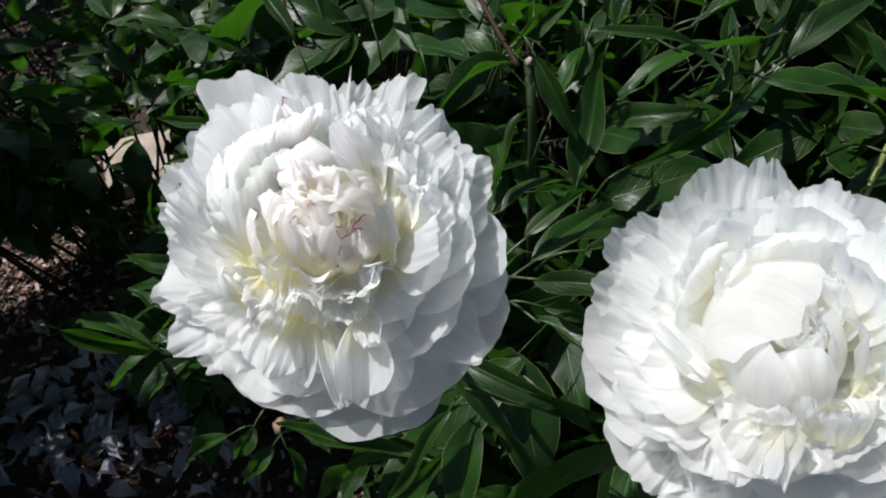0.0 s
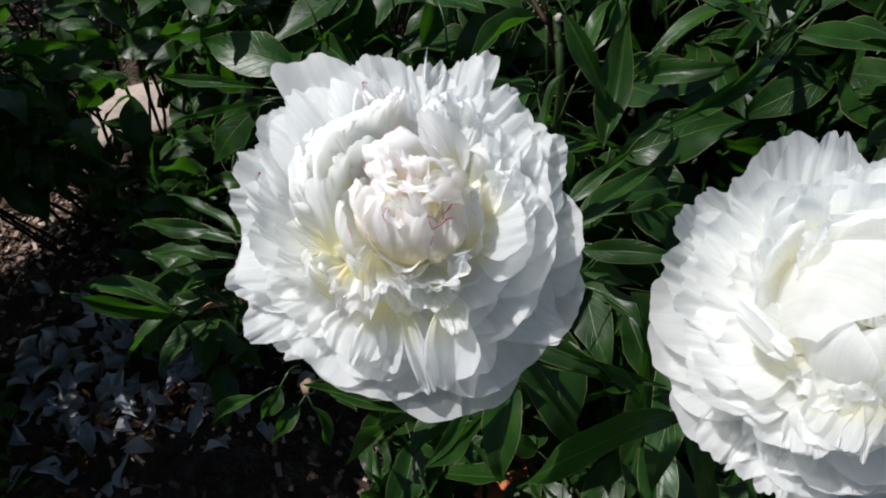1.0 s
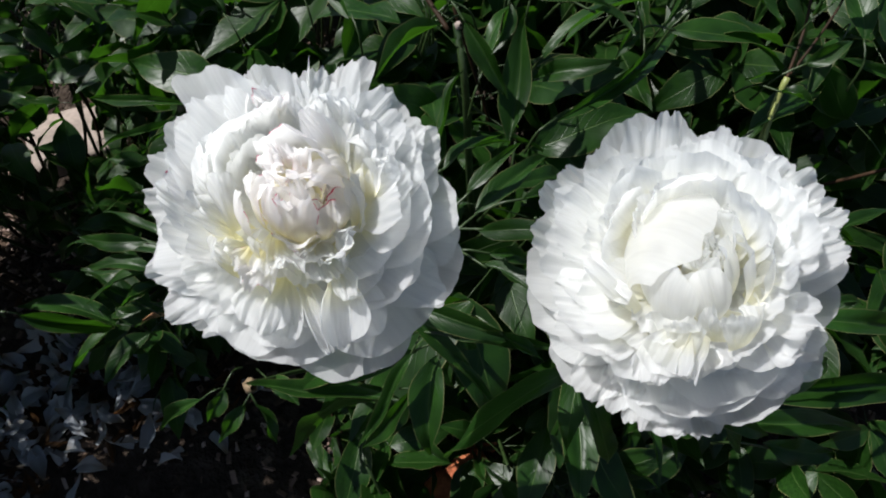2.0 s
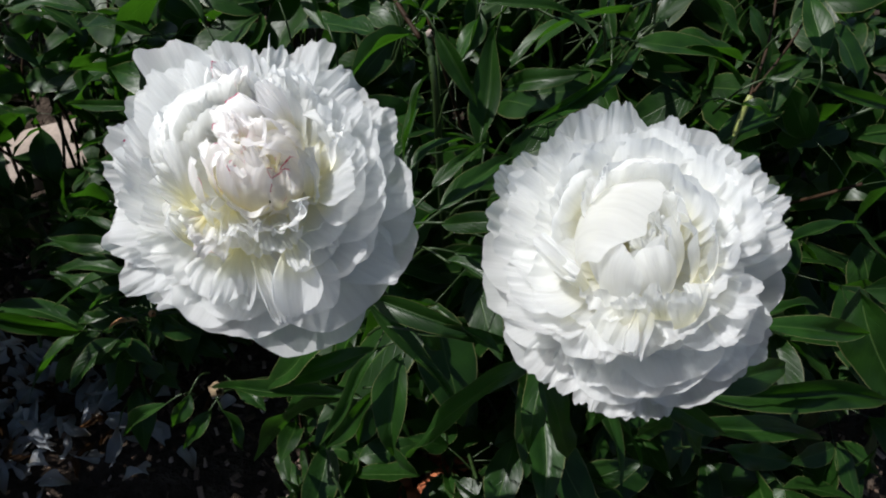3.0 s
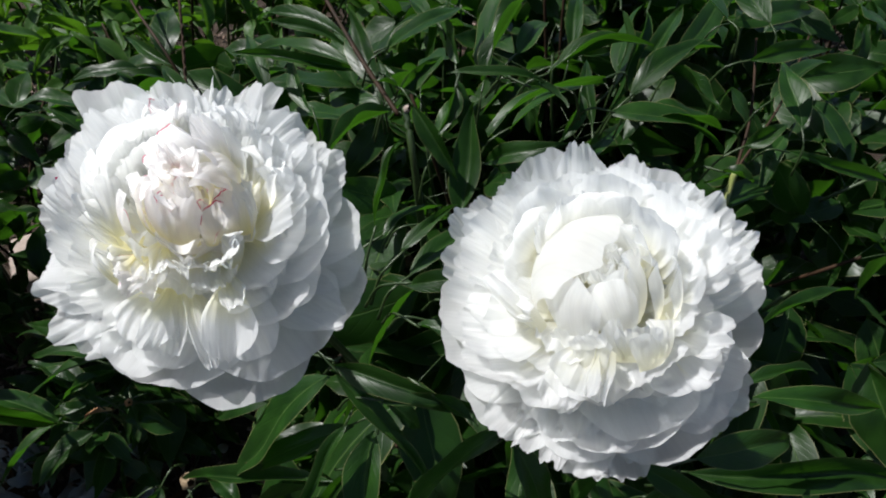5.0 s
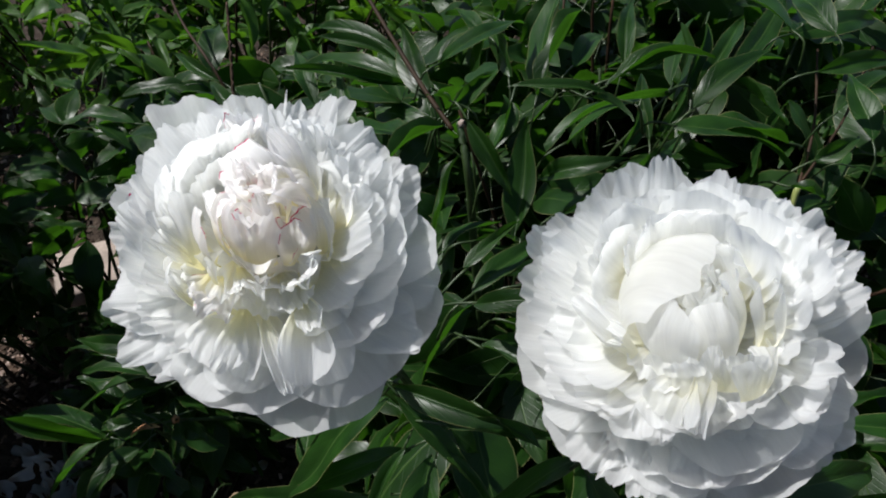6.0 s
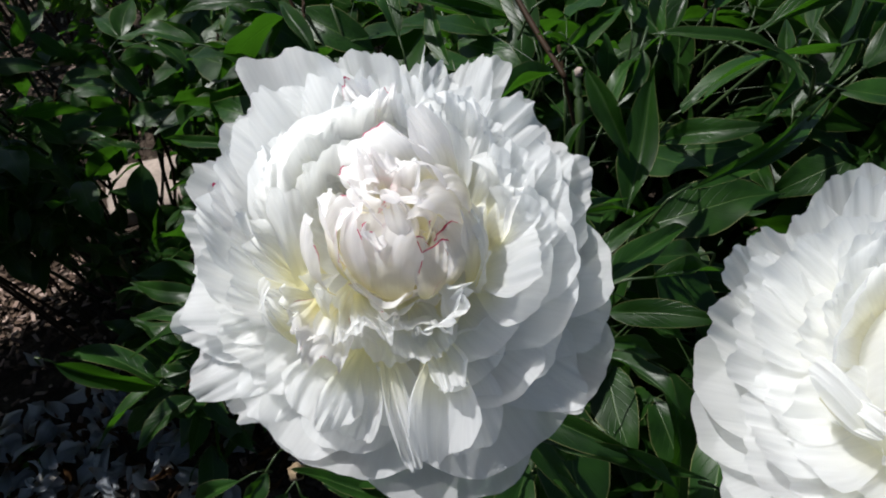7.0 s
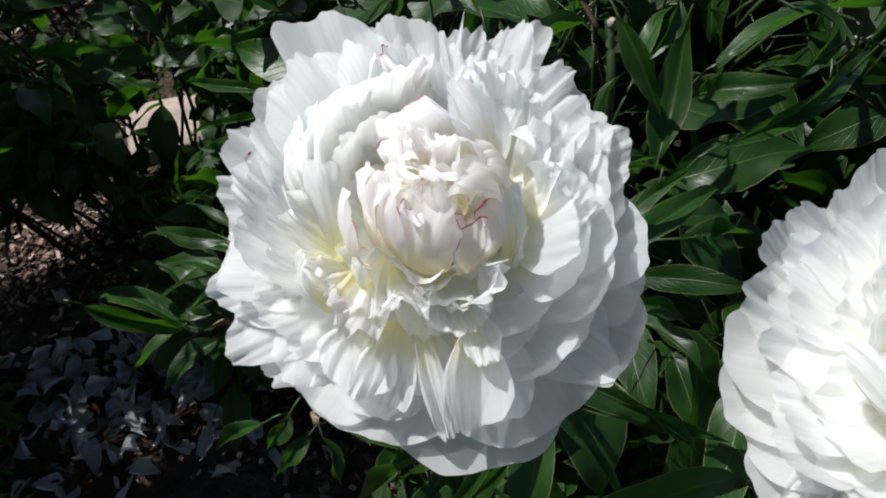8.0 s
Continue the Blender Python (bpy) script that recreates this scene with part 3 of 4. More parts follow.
near_leaf((0.046, 0.586, 0.804), (0.021, 0.692, 0.843), 0.033, -20, 0.05)
near_leaf((0.019, 0.661, 0.821), (-0.083, 0.743, 0.821), 0.027, 0, 0.10)
near_leaf((0.032, 0.612, 0.811), (-0.106, 0.724, 0.785), 0.026, 10, 0.10)
near_leaf((0.080, 0.521, 0.816), (0.119, 0.478, 0.756), 0.031, 20, 0.05)
near_leaf((0.253, 0.492, 0.852), (0.140, 0.466, 0.820), 0.033, 15, 0.06)
near_leaf((0.369, 0.476, 0.803), (0.270, 0.490, 0.818), 0.045, 0, 0.06)
near_leaf((0.222, 0.546, 0.840), (0.321, 0.559, 0.857), 0.029, 0, 0.10)
near_leaf((0.289, 0.509, 0.824), (0.387, 0.573, 0.860), 0.032, -20, 0.06)
near_leaf((0.301, 0.526, 0.820), (0.380, 0.627, 0.865), 0.030, -20, 0.06)
near_leaf((0.312, 0.635, 0.859), (0.281, 0.531, 0.811), 0.028, -30, 0.05)
near_leaf((0.337, 0.624, 0.859), (0.266, 0.507, 0.801), 0.029, -25, 0.05)
near_leaf((0.244, 0.527, 0.819), (0.223, 0.491, 0.785), 0.030, -20, 0.05)
near_leaf((0.408, 0.586, 0.864), (0.372, 0.725, 0.862), 0.051, 0, 0.06)
near_leaf((0.404, 0.519, 0.851), (0.490, 0.525, 0.859), 0.029, 0, 0.08)
near_leaf((0.337, 0.539, 0.833), (0.371, 0.484, 0.818), 0.037, 10, 0.08)
near_leaf((0.206, 0.624, 0.878), (0.150, 0.558, 0.822), 0.047, 15, 0.05)
near_leaf((0.060, 0.601, 0.837), (0.159, 0.678, 0.844), 0.028, 0, 0.08)
near_leaf((0.068, 0.563, 0.806), (0.119, 0.592, 0.833), 0.028, 0, 0.08)
near_leaf((0.388, 0.457, 0.794), (0.430, 0.463, 0.810), 0.026, 0, 0.08)
near_leaf((0.362, 0.438, 0.780), (0.385, 0.421, 0.779), 0.025, 0, 0.08)
near_leaf((0.461, 0.486, 0.794), (0.474, 0.573, 0.821), 0.031, 0, 0.06)
near_leaf((0.120, 0.523, 0.832), (0.103, 0.487, 0.803), 0.024, -20, 0.05)
near_leaf((0.188, 0.578, 0.837), (0.244, 0.653, 0.839), 0.027, 0, 0.06)
near_leaf((0.463, 0.597, 0.854), (0.463, 0.701, 0.864), 0.036, 0, 0.06)
near_leaf((0.115, 0.662, 0.840), (0.080, 0.750, 0.834), 0.029, 0, 0.06)
near_leaf((-0.292, 0.474, 0.485), (-0.379, 0.525, 0.498), 0.036, 0, 0.08)
near_leaf((-0.341, 0.475, 0.443), (-0.469, 0.519, 0.450), 0.049, 0, 0.08)
near_leaf((-0.280, 0.479, 0.459), (-0.362, 0.486, 0.447), 0.023, 0, 0.08)
near_leaf((-0.309, 0.533, 0.483), (-0.385, 0.568, 0.494), 0.028, 0, 0.08)

# the long stalk behind the flowers, with a cut tip, and the stalks that carry the flowers
part("stem", tube_mesh("stem", [Vector(p) - main_bush.location for p in ((-0.035, 0.755, 0.90), (0.03, 0.60, 0.835), (0.066, 0.527, 0.803))], 0.0020, 0.0025, STEM_RED), main_bush)
part("stem", tube_mesh("stem", [Vector(p) - main_bush.location for p in ((0.072, 0.520, 0.815), (0.079, 0.492, 0.761), (0.095, 0.52, 0.60), (0.16, 0.66, 0.0))], 0.0036, 0.0042, STEM), main_bush)

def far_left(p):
    """Keeps the added bush left of the camera's view, and clear of the sun's way to the soil."""
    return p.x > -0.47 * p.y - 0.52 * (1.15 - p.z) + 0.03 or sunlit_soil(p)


def stone_gap(p):
    """The opening in the leaves over the pale stone, cut along the camera's line of sight."""
    return near_line(p, (1.12, 0.81, 0.0), (0.56, 0.40, 0.57), 0.06)


shaded_bush = bush("peony_bush", (-0.66, 1.08, 0.0), "shaded peony bush with thin bare stems and dark leaves", 32, 0.38, 0.64, 0.088, 5, LEAF_KINDS, (0, 0), 0.3, left_gap, True, 5)
# bush added mostly out of view to shade the fallen petals
bush("peony_bush", (-0.93, 0.58, 0.0), "peony bush with dark green leaves, mostly out of view, added to shade the fallen petals", 54, 0.37, 0.96, 0.088, 6, LEAF_KINDS, (0, 0), 0.45, far_left, True, 4, True)
bush("peony_bush", (0.10, 0.42, 0.0), "low shoots of a peony bush with narrow dark leaves", 28, 0.26, 0.38, 0.09, 12, LEAF_KINDS, (0, 0), 0.25, left_gap)
bush("peony_bush", (0.52, 0.50, 0.0), "low dark shoots of a peony bush with drooping leaves", 11, 0.30, 0.30, 0.10, 31, LEAF_KINDS, (0, 0), 0.25, left_gap)
bush("peony_bush", (0.98, 0.60, 0.0), "low dark peony bush beside a pale stone", 18, 0.26, 0.44, 0.10, 41, LEAF_KINDS, (0, 0), 0.25, stone_gap, True, 4, True)
bush("peony_bush", (-0.34, 0.68, 0.0), "small dark peony plant beside the fallen petals", 14, 0.15, 0.44, 0.075, 51, LEAF_KINDS, (0, 0), 0.3, None, True, 4, True)
bush("green_sprout", (-0.78, 0.46, 0.0), "low bright green sprout at the edge of the soil", 7, 0.09, 0.10, 0.05, 53, BACK_KINDS, (0, 0), 0.3, None, True, 3, True)
# unseen shrub, added to throw shade on the bushes at the left
bush("shade_shrub", (-1.38, 1.02, 0.0), "tall leafy shrub leaning over, added out of view to shade its neighbours", 7, 0.28, 1.30, 0.10, 23, BACK_KINDS, (0.36, 0.10), 0.78, sunlit_soil, False, 4)
bush("peony_bush", (-0.80, 1.95, 0.0), "leafy green bush in half shade", 30, 0.45, 0.72, 0.09, 27, BACK_KINDS, (0, 0), 0.35, None, False)
bush("peony_bush", (0.95, 1.15, 0.0), "dark green peony bush with drooping pointed leaves", 34, 0.50, 0.84, 0.10, 7, LEAF_KINDS, (-0.05, -0.1), 0.35)
bush("peony_bush", (-0.25, 1.65, 0.0), "bright green peony bush in full sun", 34, 0.55, 0.78, 0.095, 9, BACK_KINDS, (0, 0), 0.4, None, False)
bush("peony_bush", (0.85, 2.05, 0.0), "bright green leafy bush in full sun", 34, 0.6, 0.80, 0.095, 13, BACK_KINDS, (0, 0), 0.4, None, False)
bush("peony_bush", (-1.35, 2.2, 0.0), "leafy green bush behind the others", 34, 0.65, 0.80, 0.09, 15, BACK_KINDS, (0, 0), 0.4, None, False)
bush("peony_bush", (0.10, 2.95, 0.0), "far leafy green bush in sunlight", 40, 0.85, 0.85, 0.10, 17, BACK_KINDS, (0, 0), 0.4, None, False)
bush("peony_bush", (1.85, 2.6, 0.0), "far leafy green bush in sunlight", 34, 0.75, 0.85, 0.10, 19, BACK_KINDS, (0, 0), 0.4, None, False)


# ---- flowers ----
def flower_frame(centre, axis, right, rise):
    z = Vector(axis).normalized()
    x = (Vector(right) - z * z.dot(Vector(right))).normalized()
    m = Matrix((x, z.cross(x), z)).transposed().to_4x4()
    return Matrix.Translation(Vector(centre) - z * rise) @ m


def flower(label, frame_m):
    ob = thing("peony_flower", (0, 0, 0), label, "flower", "open peony flowers")
    ob.matrix_world = frame_m
    return ob


def ring(plant, rnd, count, start, foot, tip_at, arc, width, sweep=360.0, **more):
    """A whorl of petals, or part of one, deep in the flower, whose tips lie about one circle, each a little different."""
    for k in range(count):
        az = start + sweep * (k + rnd.gauss(0, 0.25)) / count
        opts = dict(more)
        opts["cup"] = more.get("cup", 0.5) * rnd.choice((0.6, 0.9, 1.0, 1.5))
        opts["curl"] = more.get("curl", 0.0) + rnd.gauss(0, 14)
        opts["shift"] = (rnd.gauss(0, 0.003), rnd.gauss(0, 0.003))
        end = (tip_at[0] + rnd.gauss(0, 0.0035), tip_at[1] + rnd.gauss(0, 0.004))
        part("petal", petal(rnd.uniform(1, 900), az, foot, end, arc + rnd.gauss(0, 10), width * rnd.uniform(0.75, 1.25), nu=22, nv=14, **opts), plant)


# ways in which petals are shaped: broad and even, loosely waved, crimped at the rim, hollow, closed over the heart, crumpled
SMOOTH = dict(k=0.2, bow=0.07, cup=0.45, ruffle=0.0028, crimp=0.0004, ragged=0.035, crease=0.0018, end=0.34)
LOOSE = dict(k=0.3, bow=0.08, cup=0.5, ruffle=0.0042, crimp=0.0018, ragged=0.08, fray=0.012, crease=0.0046, end=0.32, nu=42)
CRISP = dict(k=0.35, bow=0.06, cup=0.5, ruffle=0.0060, crimp=0.0016, ragged=0.10, fray=0.020, crease=0.0045, end=0.22, nu=42)
SHELL = dict(k=0.9, bow=0.13, cup=0.8, ruffle=0.0045, crimp=0.0008, ragged=0.05, end=0.36, root=0.45, crease=0.002)
HEART = dict(k=1.0, bow=0.20, cup=0.75, ruffle=0.0050, crimp=0.0010, ragged=0.05, end=0.34, root=0.6, crease=0.0012, material=PETAL_HEART)
CRUMPLED = dict(k=0.9, bow=0.16, cup=1.1, ruffle=0.0080, crimp=0.0030, ragged=0.12, crease=0.006, end=0.30, root=0.5, material=PETAL_HEART)


def blade(plant, base, tip, width, way, **more):
    """One petal of a flower from base to tip, in millimetres of the flower's own axes. k: from facing along the axis (0) to facing
    it (1), or face itself; bow, cup: hollow along and across; curl: extra turn of its last part towards (+) or from (-) its face; twist: turn about
    its length; root: width of its foot; crease: sharp folds along it; ruffle, crimp, ragged, fray, end: waves and outline of its margin;
    skew: how much further one side of the margin reaches than the other."""
    o = dict(face=None, crease=0.0034, curl=0.0, twist=0.0, root=0.30, fray=0.0, skew=0.0, nu=30, nv=20, material=PETAL)
    o.update(way)
    o.update(more)
    p, q, width = Vector(base) / 1000, Vector(tip) / 1000, width / 1000
    seed = (base[0] * 3.7 + base[1] * 5.3 + tip[0] * 7.9 + tip[1] * 11.3 + tip[2] * 2.1) % 97 + 3
    x = (q - p).normalized()
    out = Vector((1.5 * p.x + q.x, 1.5 * p.y + q.y, 0)).normalized()
    face = Vector(o["face"]) if o["face"] else Vector((0, 0, 1 - o["k"])) - out * o["k"]
    y = (face - x * face.dot(x)).normalized()
    y = Matrix.Rotation(radians(o["twist"]), 3, x) @ y
    half, steps = 2 * math.atan(2 * o["bow"]), 60
    line, a, b = [], 0.0, 0.0
    for i in range(steps + 1):
        f = i / steps
        t = half * (2 * f - 1) + radians(o["curl"]) * max(0.0, (f - 0.6) / 0.4) ** 1.5
        line.append((a, b, t))
        a, b = a + math.cos(t) / steps, b + math.sin(t) / steps
    far, swing = math.hypot(*line[-1][:2]), math.atan2(line[-1][1], line[-1][0])
    size, c, s = (q - p).length / far, math.cos(swing), math.sin(swing)
    line = [((a * c + b * s) * size, (b * c - a * s) * size, t - swing) for a, b, t in line]
    side = y.cross(x)
    verts, uvs, nu, nv = [], [], o["nu"], o["nv"]
    for i in range(nv + 1):
        for j in range(nu + 1):
            u, v = 2 * j / nu - 1, i / nv
            end = 1 - o["end"] * abs(u) ** 3.4 + o["ragged"] * (1.5 * wobble(u * 1.1, 1.7, seed) + 0.8 * wobble(u * 2.3, 4.1, seed) + 0.35 * wobble(u * 6.5, 6.1, seed) - 0.25)
            end += o["fray"] * (wobble(u * 9.0, 2.3, seed + 4) + 0.8 * wobble(u * 15.0, 5.2, seed + 6)) + o["skew"] * u
            sv = v * max(0.35, min(1.06, end))
            w = 0.5 * width * (o["root"] + (1 - o["root"]) * math.sin(min(1.0, sv / 0.66) * math.pi / 2) ** 1.2)
            n = min(steps - 1, int(sv * steps))
            a, b, t = (g + (h - g) * (sv * steps - n) for g, h in zip(line[n], line[n + 1]))
            phi = o["cup"] * u
            lat, lift = w * math.sin(phi) / o["cup"], w * (1 - math.cos(phi)) / o["cup"]
            lift += o["ruffle"] * sv * sv * (1.5 * wobble(u * 1.4, sv * 1.5, seed) + 0.5 * (0.3 + abs(u)) * wobble(u * 3.0 + 9, sv * 1.3, seed))
            lift += o["crease"] * sv * (0.25 - abs(wobble(u * 1.9 + 2, sv * 0.5, seed + 7)) - 0.45 * abs(wobble(u * 3.6, sv * 1.1, seed + 9)))
            lift += o["crimp"] * sv ** 3 * (1.6 * wobble(u * 5.0, sv * 1.2, seed + 3) + 0.9 * wobble(u * 11.0, sv * 1.6, seed + 5))
            lat += 0.5 * o["ruffle"] * sv * wobble(u * 1.4 + 5, sv * 1.5, seed + 1)
            verts.append(p + x * (a - math.sin(t) * lift) + y * (b + math.cos(t) * lift) + side * lat)
            uvs.append((j / nu, v))
    return part("petal", mesh_of("petal", verts, grid_faces(nu, nv), uvs, o["material"]), plant)


def stalk(plant, frame_m, points, radius):
    inv = frame_m.inverted()
    part("stalk", tube_mesh("stalk", [inv @ Vector(p) for p in points], radius * 0.9, radius, STEM), plant, "green stalk")


def sepals(plant, rnd, reach):
    for k in range(5):
        a = radians(72 * k + rnd.uniform(-15, 15))
        tip = Vector((math.cos(a) * reach, math.sin(a) * reach, 0.004))
        part("sepal", leaf_mesh((0.3 * tip.x, 0.3 * tip.y, -0.002), tip, 0.02, 0, 0.1, 0.3, k + 3.0, LEAF, 4, 6, (0, 0, 1)), plant, "green sepal")


# the flower with the blush heart
rnd = random.Random(21)
m1 = flower_frame(FLOWER_1, (0.02, -0.479, 0.878), (1, 0, 0), 0.020)
one = flower("large white double peony flower with blush-pink heart", m1)
one_base = m1.translation
stalk(one, m1, (one_base, one_base + Vector((0.005, 0.045, -0.06)), (0.02, 0.36, 0.62), (0.12, 0.62, 0.02)), 0.0035)
sepals(one, rnd, 0.03)
# whorls deep inside
ring(one, rnd, 11, 8, (0.006, 0.002), (0.052, 0.004), -14, 0.044, cup=0.5, ruffle=0.006, crimp=0.001, ragged=0.07)
ring(one, rnd, 11, 0, (0.007, 0.005), (0.050, 0.015), -12, 0.042, cup=0.5, ruffle=0.006, crimp=0.001, ragged=0.07)
ring(one, rnd, 12, 15, (0.008, 0.008), (0.044, 0.027), -8, 0.038, cup=0.6, ruffle=0.006, crimp=0.001, ragged=0.08)
ring(one, rnd, 11, 0, (0.010, 0.012), (0.036, 0.037), 4, 0.034, cup=0.6, ruffle=0.006, crimp=0.001, ragged=0.08)
ring(one, rnd, 9, 0, (0.012, 0.016), (0.028, 0.047), 20, 0.028, cup=0.7, ruffle=0.006, crimp=0.001, ragged=0.08)
ring(one, rnd, 6, 0, (0.003, 0.020), (0.007, 0.058), 40, 0.026, cup=0.8, ruffle=0.006, crimp=0.001, ragged=0.08, material=PETAL_HEART)
ring(one, rnd, 8, 0, (0.010, 0.020), (0.016, 0.056), 50, 0.026, cup=0.8, ruffle=0.006, crimp=0.001, ragged=0.08, material=PETAL_HEART)
# guard petals
blade(one, (3, -12, 2), (21, -84, 4), 73, SMOOTH)
blade(one, (7, -10, 3), (46, -65, 10), 73, SMOOTH)
blade(one, (9, -7, 4), (64, -50, 14), 28, SMOOTH, end=0.6)
blade(one, (11, -6, 3), (71, -39, 12), 54, SMOOTH)
blade(one, (12, -3, 4), (75, -20, 16), 42, SMOOTH)
blade(one, (12, 0, 5), (73, -2, 20), 44, SMOOTH)
blade(one, (12, 3, 5), (66, 17, 22), 34, SMOOTH)
blade(one, (11, 5, 5), (67, 33, 24), 39, LOOSE, bow=-0.03)
blade(one, (9, 8, 6), (56, 49, 28), 48, LOOSE, bow=-0.03)
blade(one, (-12, 1, 4), (-79, 8, 18), 42, LOOSE, bow=-0.03)
blade(one, (-12, -1, 3), (-78, -8, 12), 46, LOOSE, bow=-0.03)
blade(one, (-12, -3, 2), (-78, -22, 6), 46, LOOSE, bow=-0.03)
blade(one, (-11, -5, 1), (-73, -37, 0), 41, LOOSE, bow=-0.03)
blade(one, (-10, -7, 1), (-67, -48, 0), 44, LOOSE, bow=-0.03)
blade(one, (-8, -9, 2), (-51, -55, 6), 45, LOOSE, bow=-0.03)
blade(one, (-4, -11, 2), (-24, -72, 8), 71, SMOOTH)
blade(one, (-6, -10, 3), (-39, -65, 12), 44, SMOOTH)
blade(one, (-10, 6, 6), (-68, 41, 30), 36, LOOSE, bow=-0.03)
blade(one, (-11, 4, 7), (-72, 26, 34), 32, LOOSE, bow=-0.03)
blade(one, (-9, 8, 7), (-60, 54, 36), 39, CRISP, bow=-0.05)
# tall petals at the back
blade(one, (-7, 14.906, 12), (-42, 66, 49), 30, SMOOTH, k=0.3, end=0.14, skew=0.09, ruffle=0.005, twist=-12, bow=-0.10, curl=-25)
blade(one, (-6, 10, 10), (-33, 57, 50), 33, LOOSE, k=0.4, bow=-0.10, curl=-25)
blade(one, (-3, 12, 10), (-16, 65, 50), 30, CRISP, k=0.4, bow=-0.10, curl=-25)
blade(one, (-1, 12, 10), (-5, 62, 50), 25, CRISP, k=0.4, bow=-0.10, curl=-25)
blade(one, (1, 12, 9), (5, 66, 47), 6, CRISP, k=0.4, bow=-0.10, curl=-25)
blade(one, (3, 12, 9), (14, 63, 46), 28, CRISP, k=0.4, bow=-0.10, curl=-25)
blade(one, (4, 11, 9), (23, 67, 42), 26, CRISP, k=0.4, bow=-0.10, curl=-25)
blade(one, (5, 11, 7), (37, 74, 34), 18, SMOOTH, k=0.4, end=0.7, cup=0.8, bow=-0.10, curl=-25)
blade(one, (7, 9, 7), (41, 53, 36), 15, SMOOTH, k=0.4, end=0.6, bow=-0.10, curl=-25)
blade(one, (8, 9, 8), (47, 48, 38), 35, LOOSE, k=0.4, bow=-0.10, curl=-25)
blade(one, (-5, 11, 11), (-26, 53, 54), 32, CRISP, k=0.5, bow=-0.10, curl=-25)
blade(one, (1, 12, 11), (3, 52, 54), 29, CRISP, k=0.5, bow=-0.10, curl=-25)
blade(one, (4, 11, 10), (20, 51, 52), 27, CRISP, k=0.5, bow=-0.10, curl=-25)
blade(one, (7, 10, 10), (31, 48, 48), 32, CRISP, k=0.5, bow=-0.10, curl=-25)
blade(one, (-8, 9, 10), (-43, 49, 50), 43, LOOSE, k=0.4, bow=-0.10, curl=-25)
blade(one, (-9, 7, 9), (-52, 40, 46), 41, LOOSE, k=0.4, bow=-0.10, curl=-25)
# broad smooth petals over the guards
blade(one, (11, -4, 7), (57, -19, 34), 43, SMOOTH)
blade(one, (8, -9, 6), (41, -47, 26), 42, SMOOTH)
blade(one, (10, -7, 5), (51, -37, 24), 40, SMOOTH)
blade(one, (12, 0, 8), (58, -1, 38), 41, SMOOTH)
blade(one, (11, 4, 8), (56, 18, 38), 36, SMOOTH)
blade(one, (10, 6, 8), (53, 33, 38), 32, SMOOTH)
blade(one, (24, -6, 30), (48, -12, 42), 38, SMOOTH)
blade(one, (24, 0, 28), (49, 9, 46), 26, SMOOTH, k=0.4)
blade(one, (11, -28, 30), (26, -65, 20), 30, SMOOTH)
blade(one, (17, -14, 32), (35, -31, 36), 35, SMOOTH)
blade(one, (13, -24, 30), (28, -42, 30), 31, SMOOTH)
blade(one, (-4, -11, 4), (-22, -66, 16), 41, SMOOTH)
blade(one, (-7, -9, 5), (-39, -49, 24), 45, LOOSE)
blade(one, (-9, -7, 5), (-52, -40, 20), 43, LOOSE)
blade(one, (-11, -5, 5), (-61, -29, 20), 41, LOOSE)
blade(one, (-11, -3, 5), (-64, -19, 24), 40, LOOSE)
blade(one, (-12, -1, 6), (-67, -7, 28), 40, LOOSE)
# cream panels and crimped edges
blade(one, (22, -7, 34), (44, -1, 53), 36, LOOSE, k=0.5, curl=-30)
blade(one, (29, -1, 34), (42, 14, 50), 17, CRISP, k=0.7)
blade(one, (31, -1, 36), (36, 14, 54), 14, CRISP, k=0.8, cup=1.1)
blade(one, (24, 6, 30), (33, 24, 54), 17, CRISP, k=0.7)
blade(one, (28, 4, 30), (40, 22, 48), 25, LOOSE, k=0.6)
blade(one, (21, 9, 24), (28, 32, 54), 30, LOOSE, k=0.7)
blade(one, (17, 14, 22), (22, 43, 56), 27, LOOSE, k=0.7)
blade(one, (13, 16, 22), (15, 45, 58), 30, LOOSE, k=0.7, curl=20)
blade(one, (23, 8, 22), (37, 33, 48), 31, LOOSE, k=0.6)
blade(one, (17, -28, 36), (19, -16, 52), 14, CRISP, k=0.8)
blade(one, (-30, -7, 24), (-63, 11, 44), 33, LOOSE)
blade(one, (-31, -9, 26), (-56, 3, 44), 28, LOOSE)
blade(one, (-32, -11, 34), (-50, 5, 53), 11, CRISP, cup=1.4)
blade(one, (-30, -14, 34), (-48, -2, 48), 15, LOOSE, cup=1.0)
blade(one, (-30, 0, 22), (-60, 20, 48), 30, LOOSE, k=0.4, material=PETAL_HEART)
blade(one, (-26, 0, 24), (-45, 19, 54), 22, LOOSE, k=0.6)
blade(one, (-29, 2, 20), (-55, 30, 50), 33, LOOSE, k=0.5)
blade(one, (-25, 5, 18), (-44, 30, 54), 37, LOOSE, k=0.6)
blade(one, (-30, -10, 20), (-66, -3, 36), 36, LOOSE)
blade(one, (-29, -16, 24), (-55, -12, 38), 28, LOOSE)
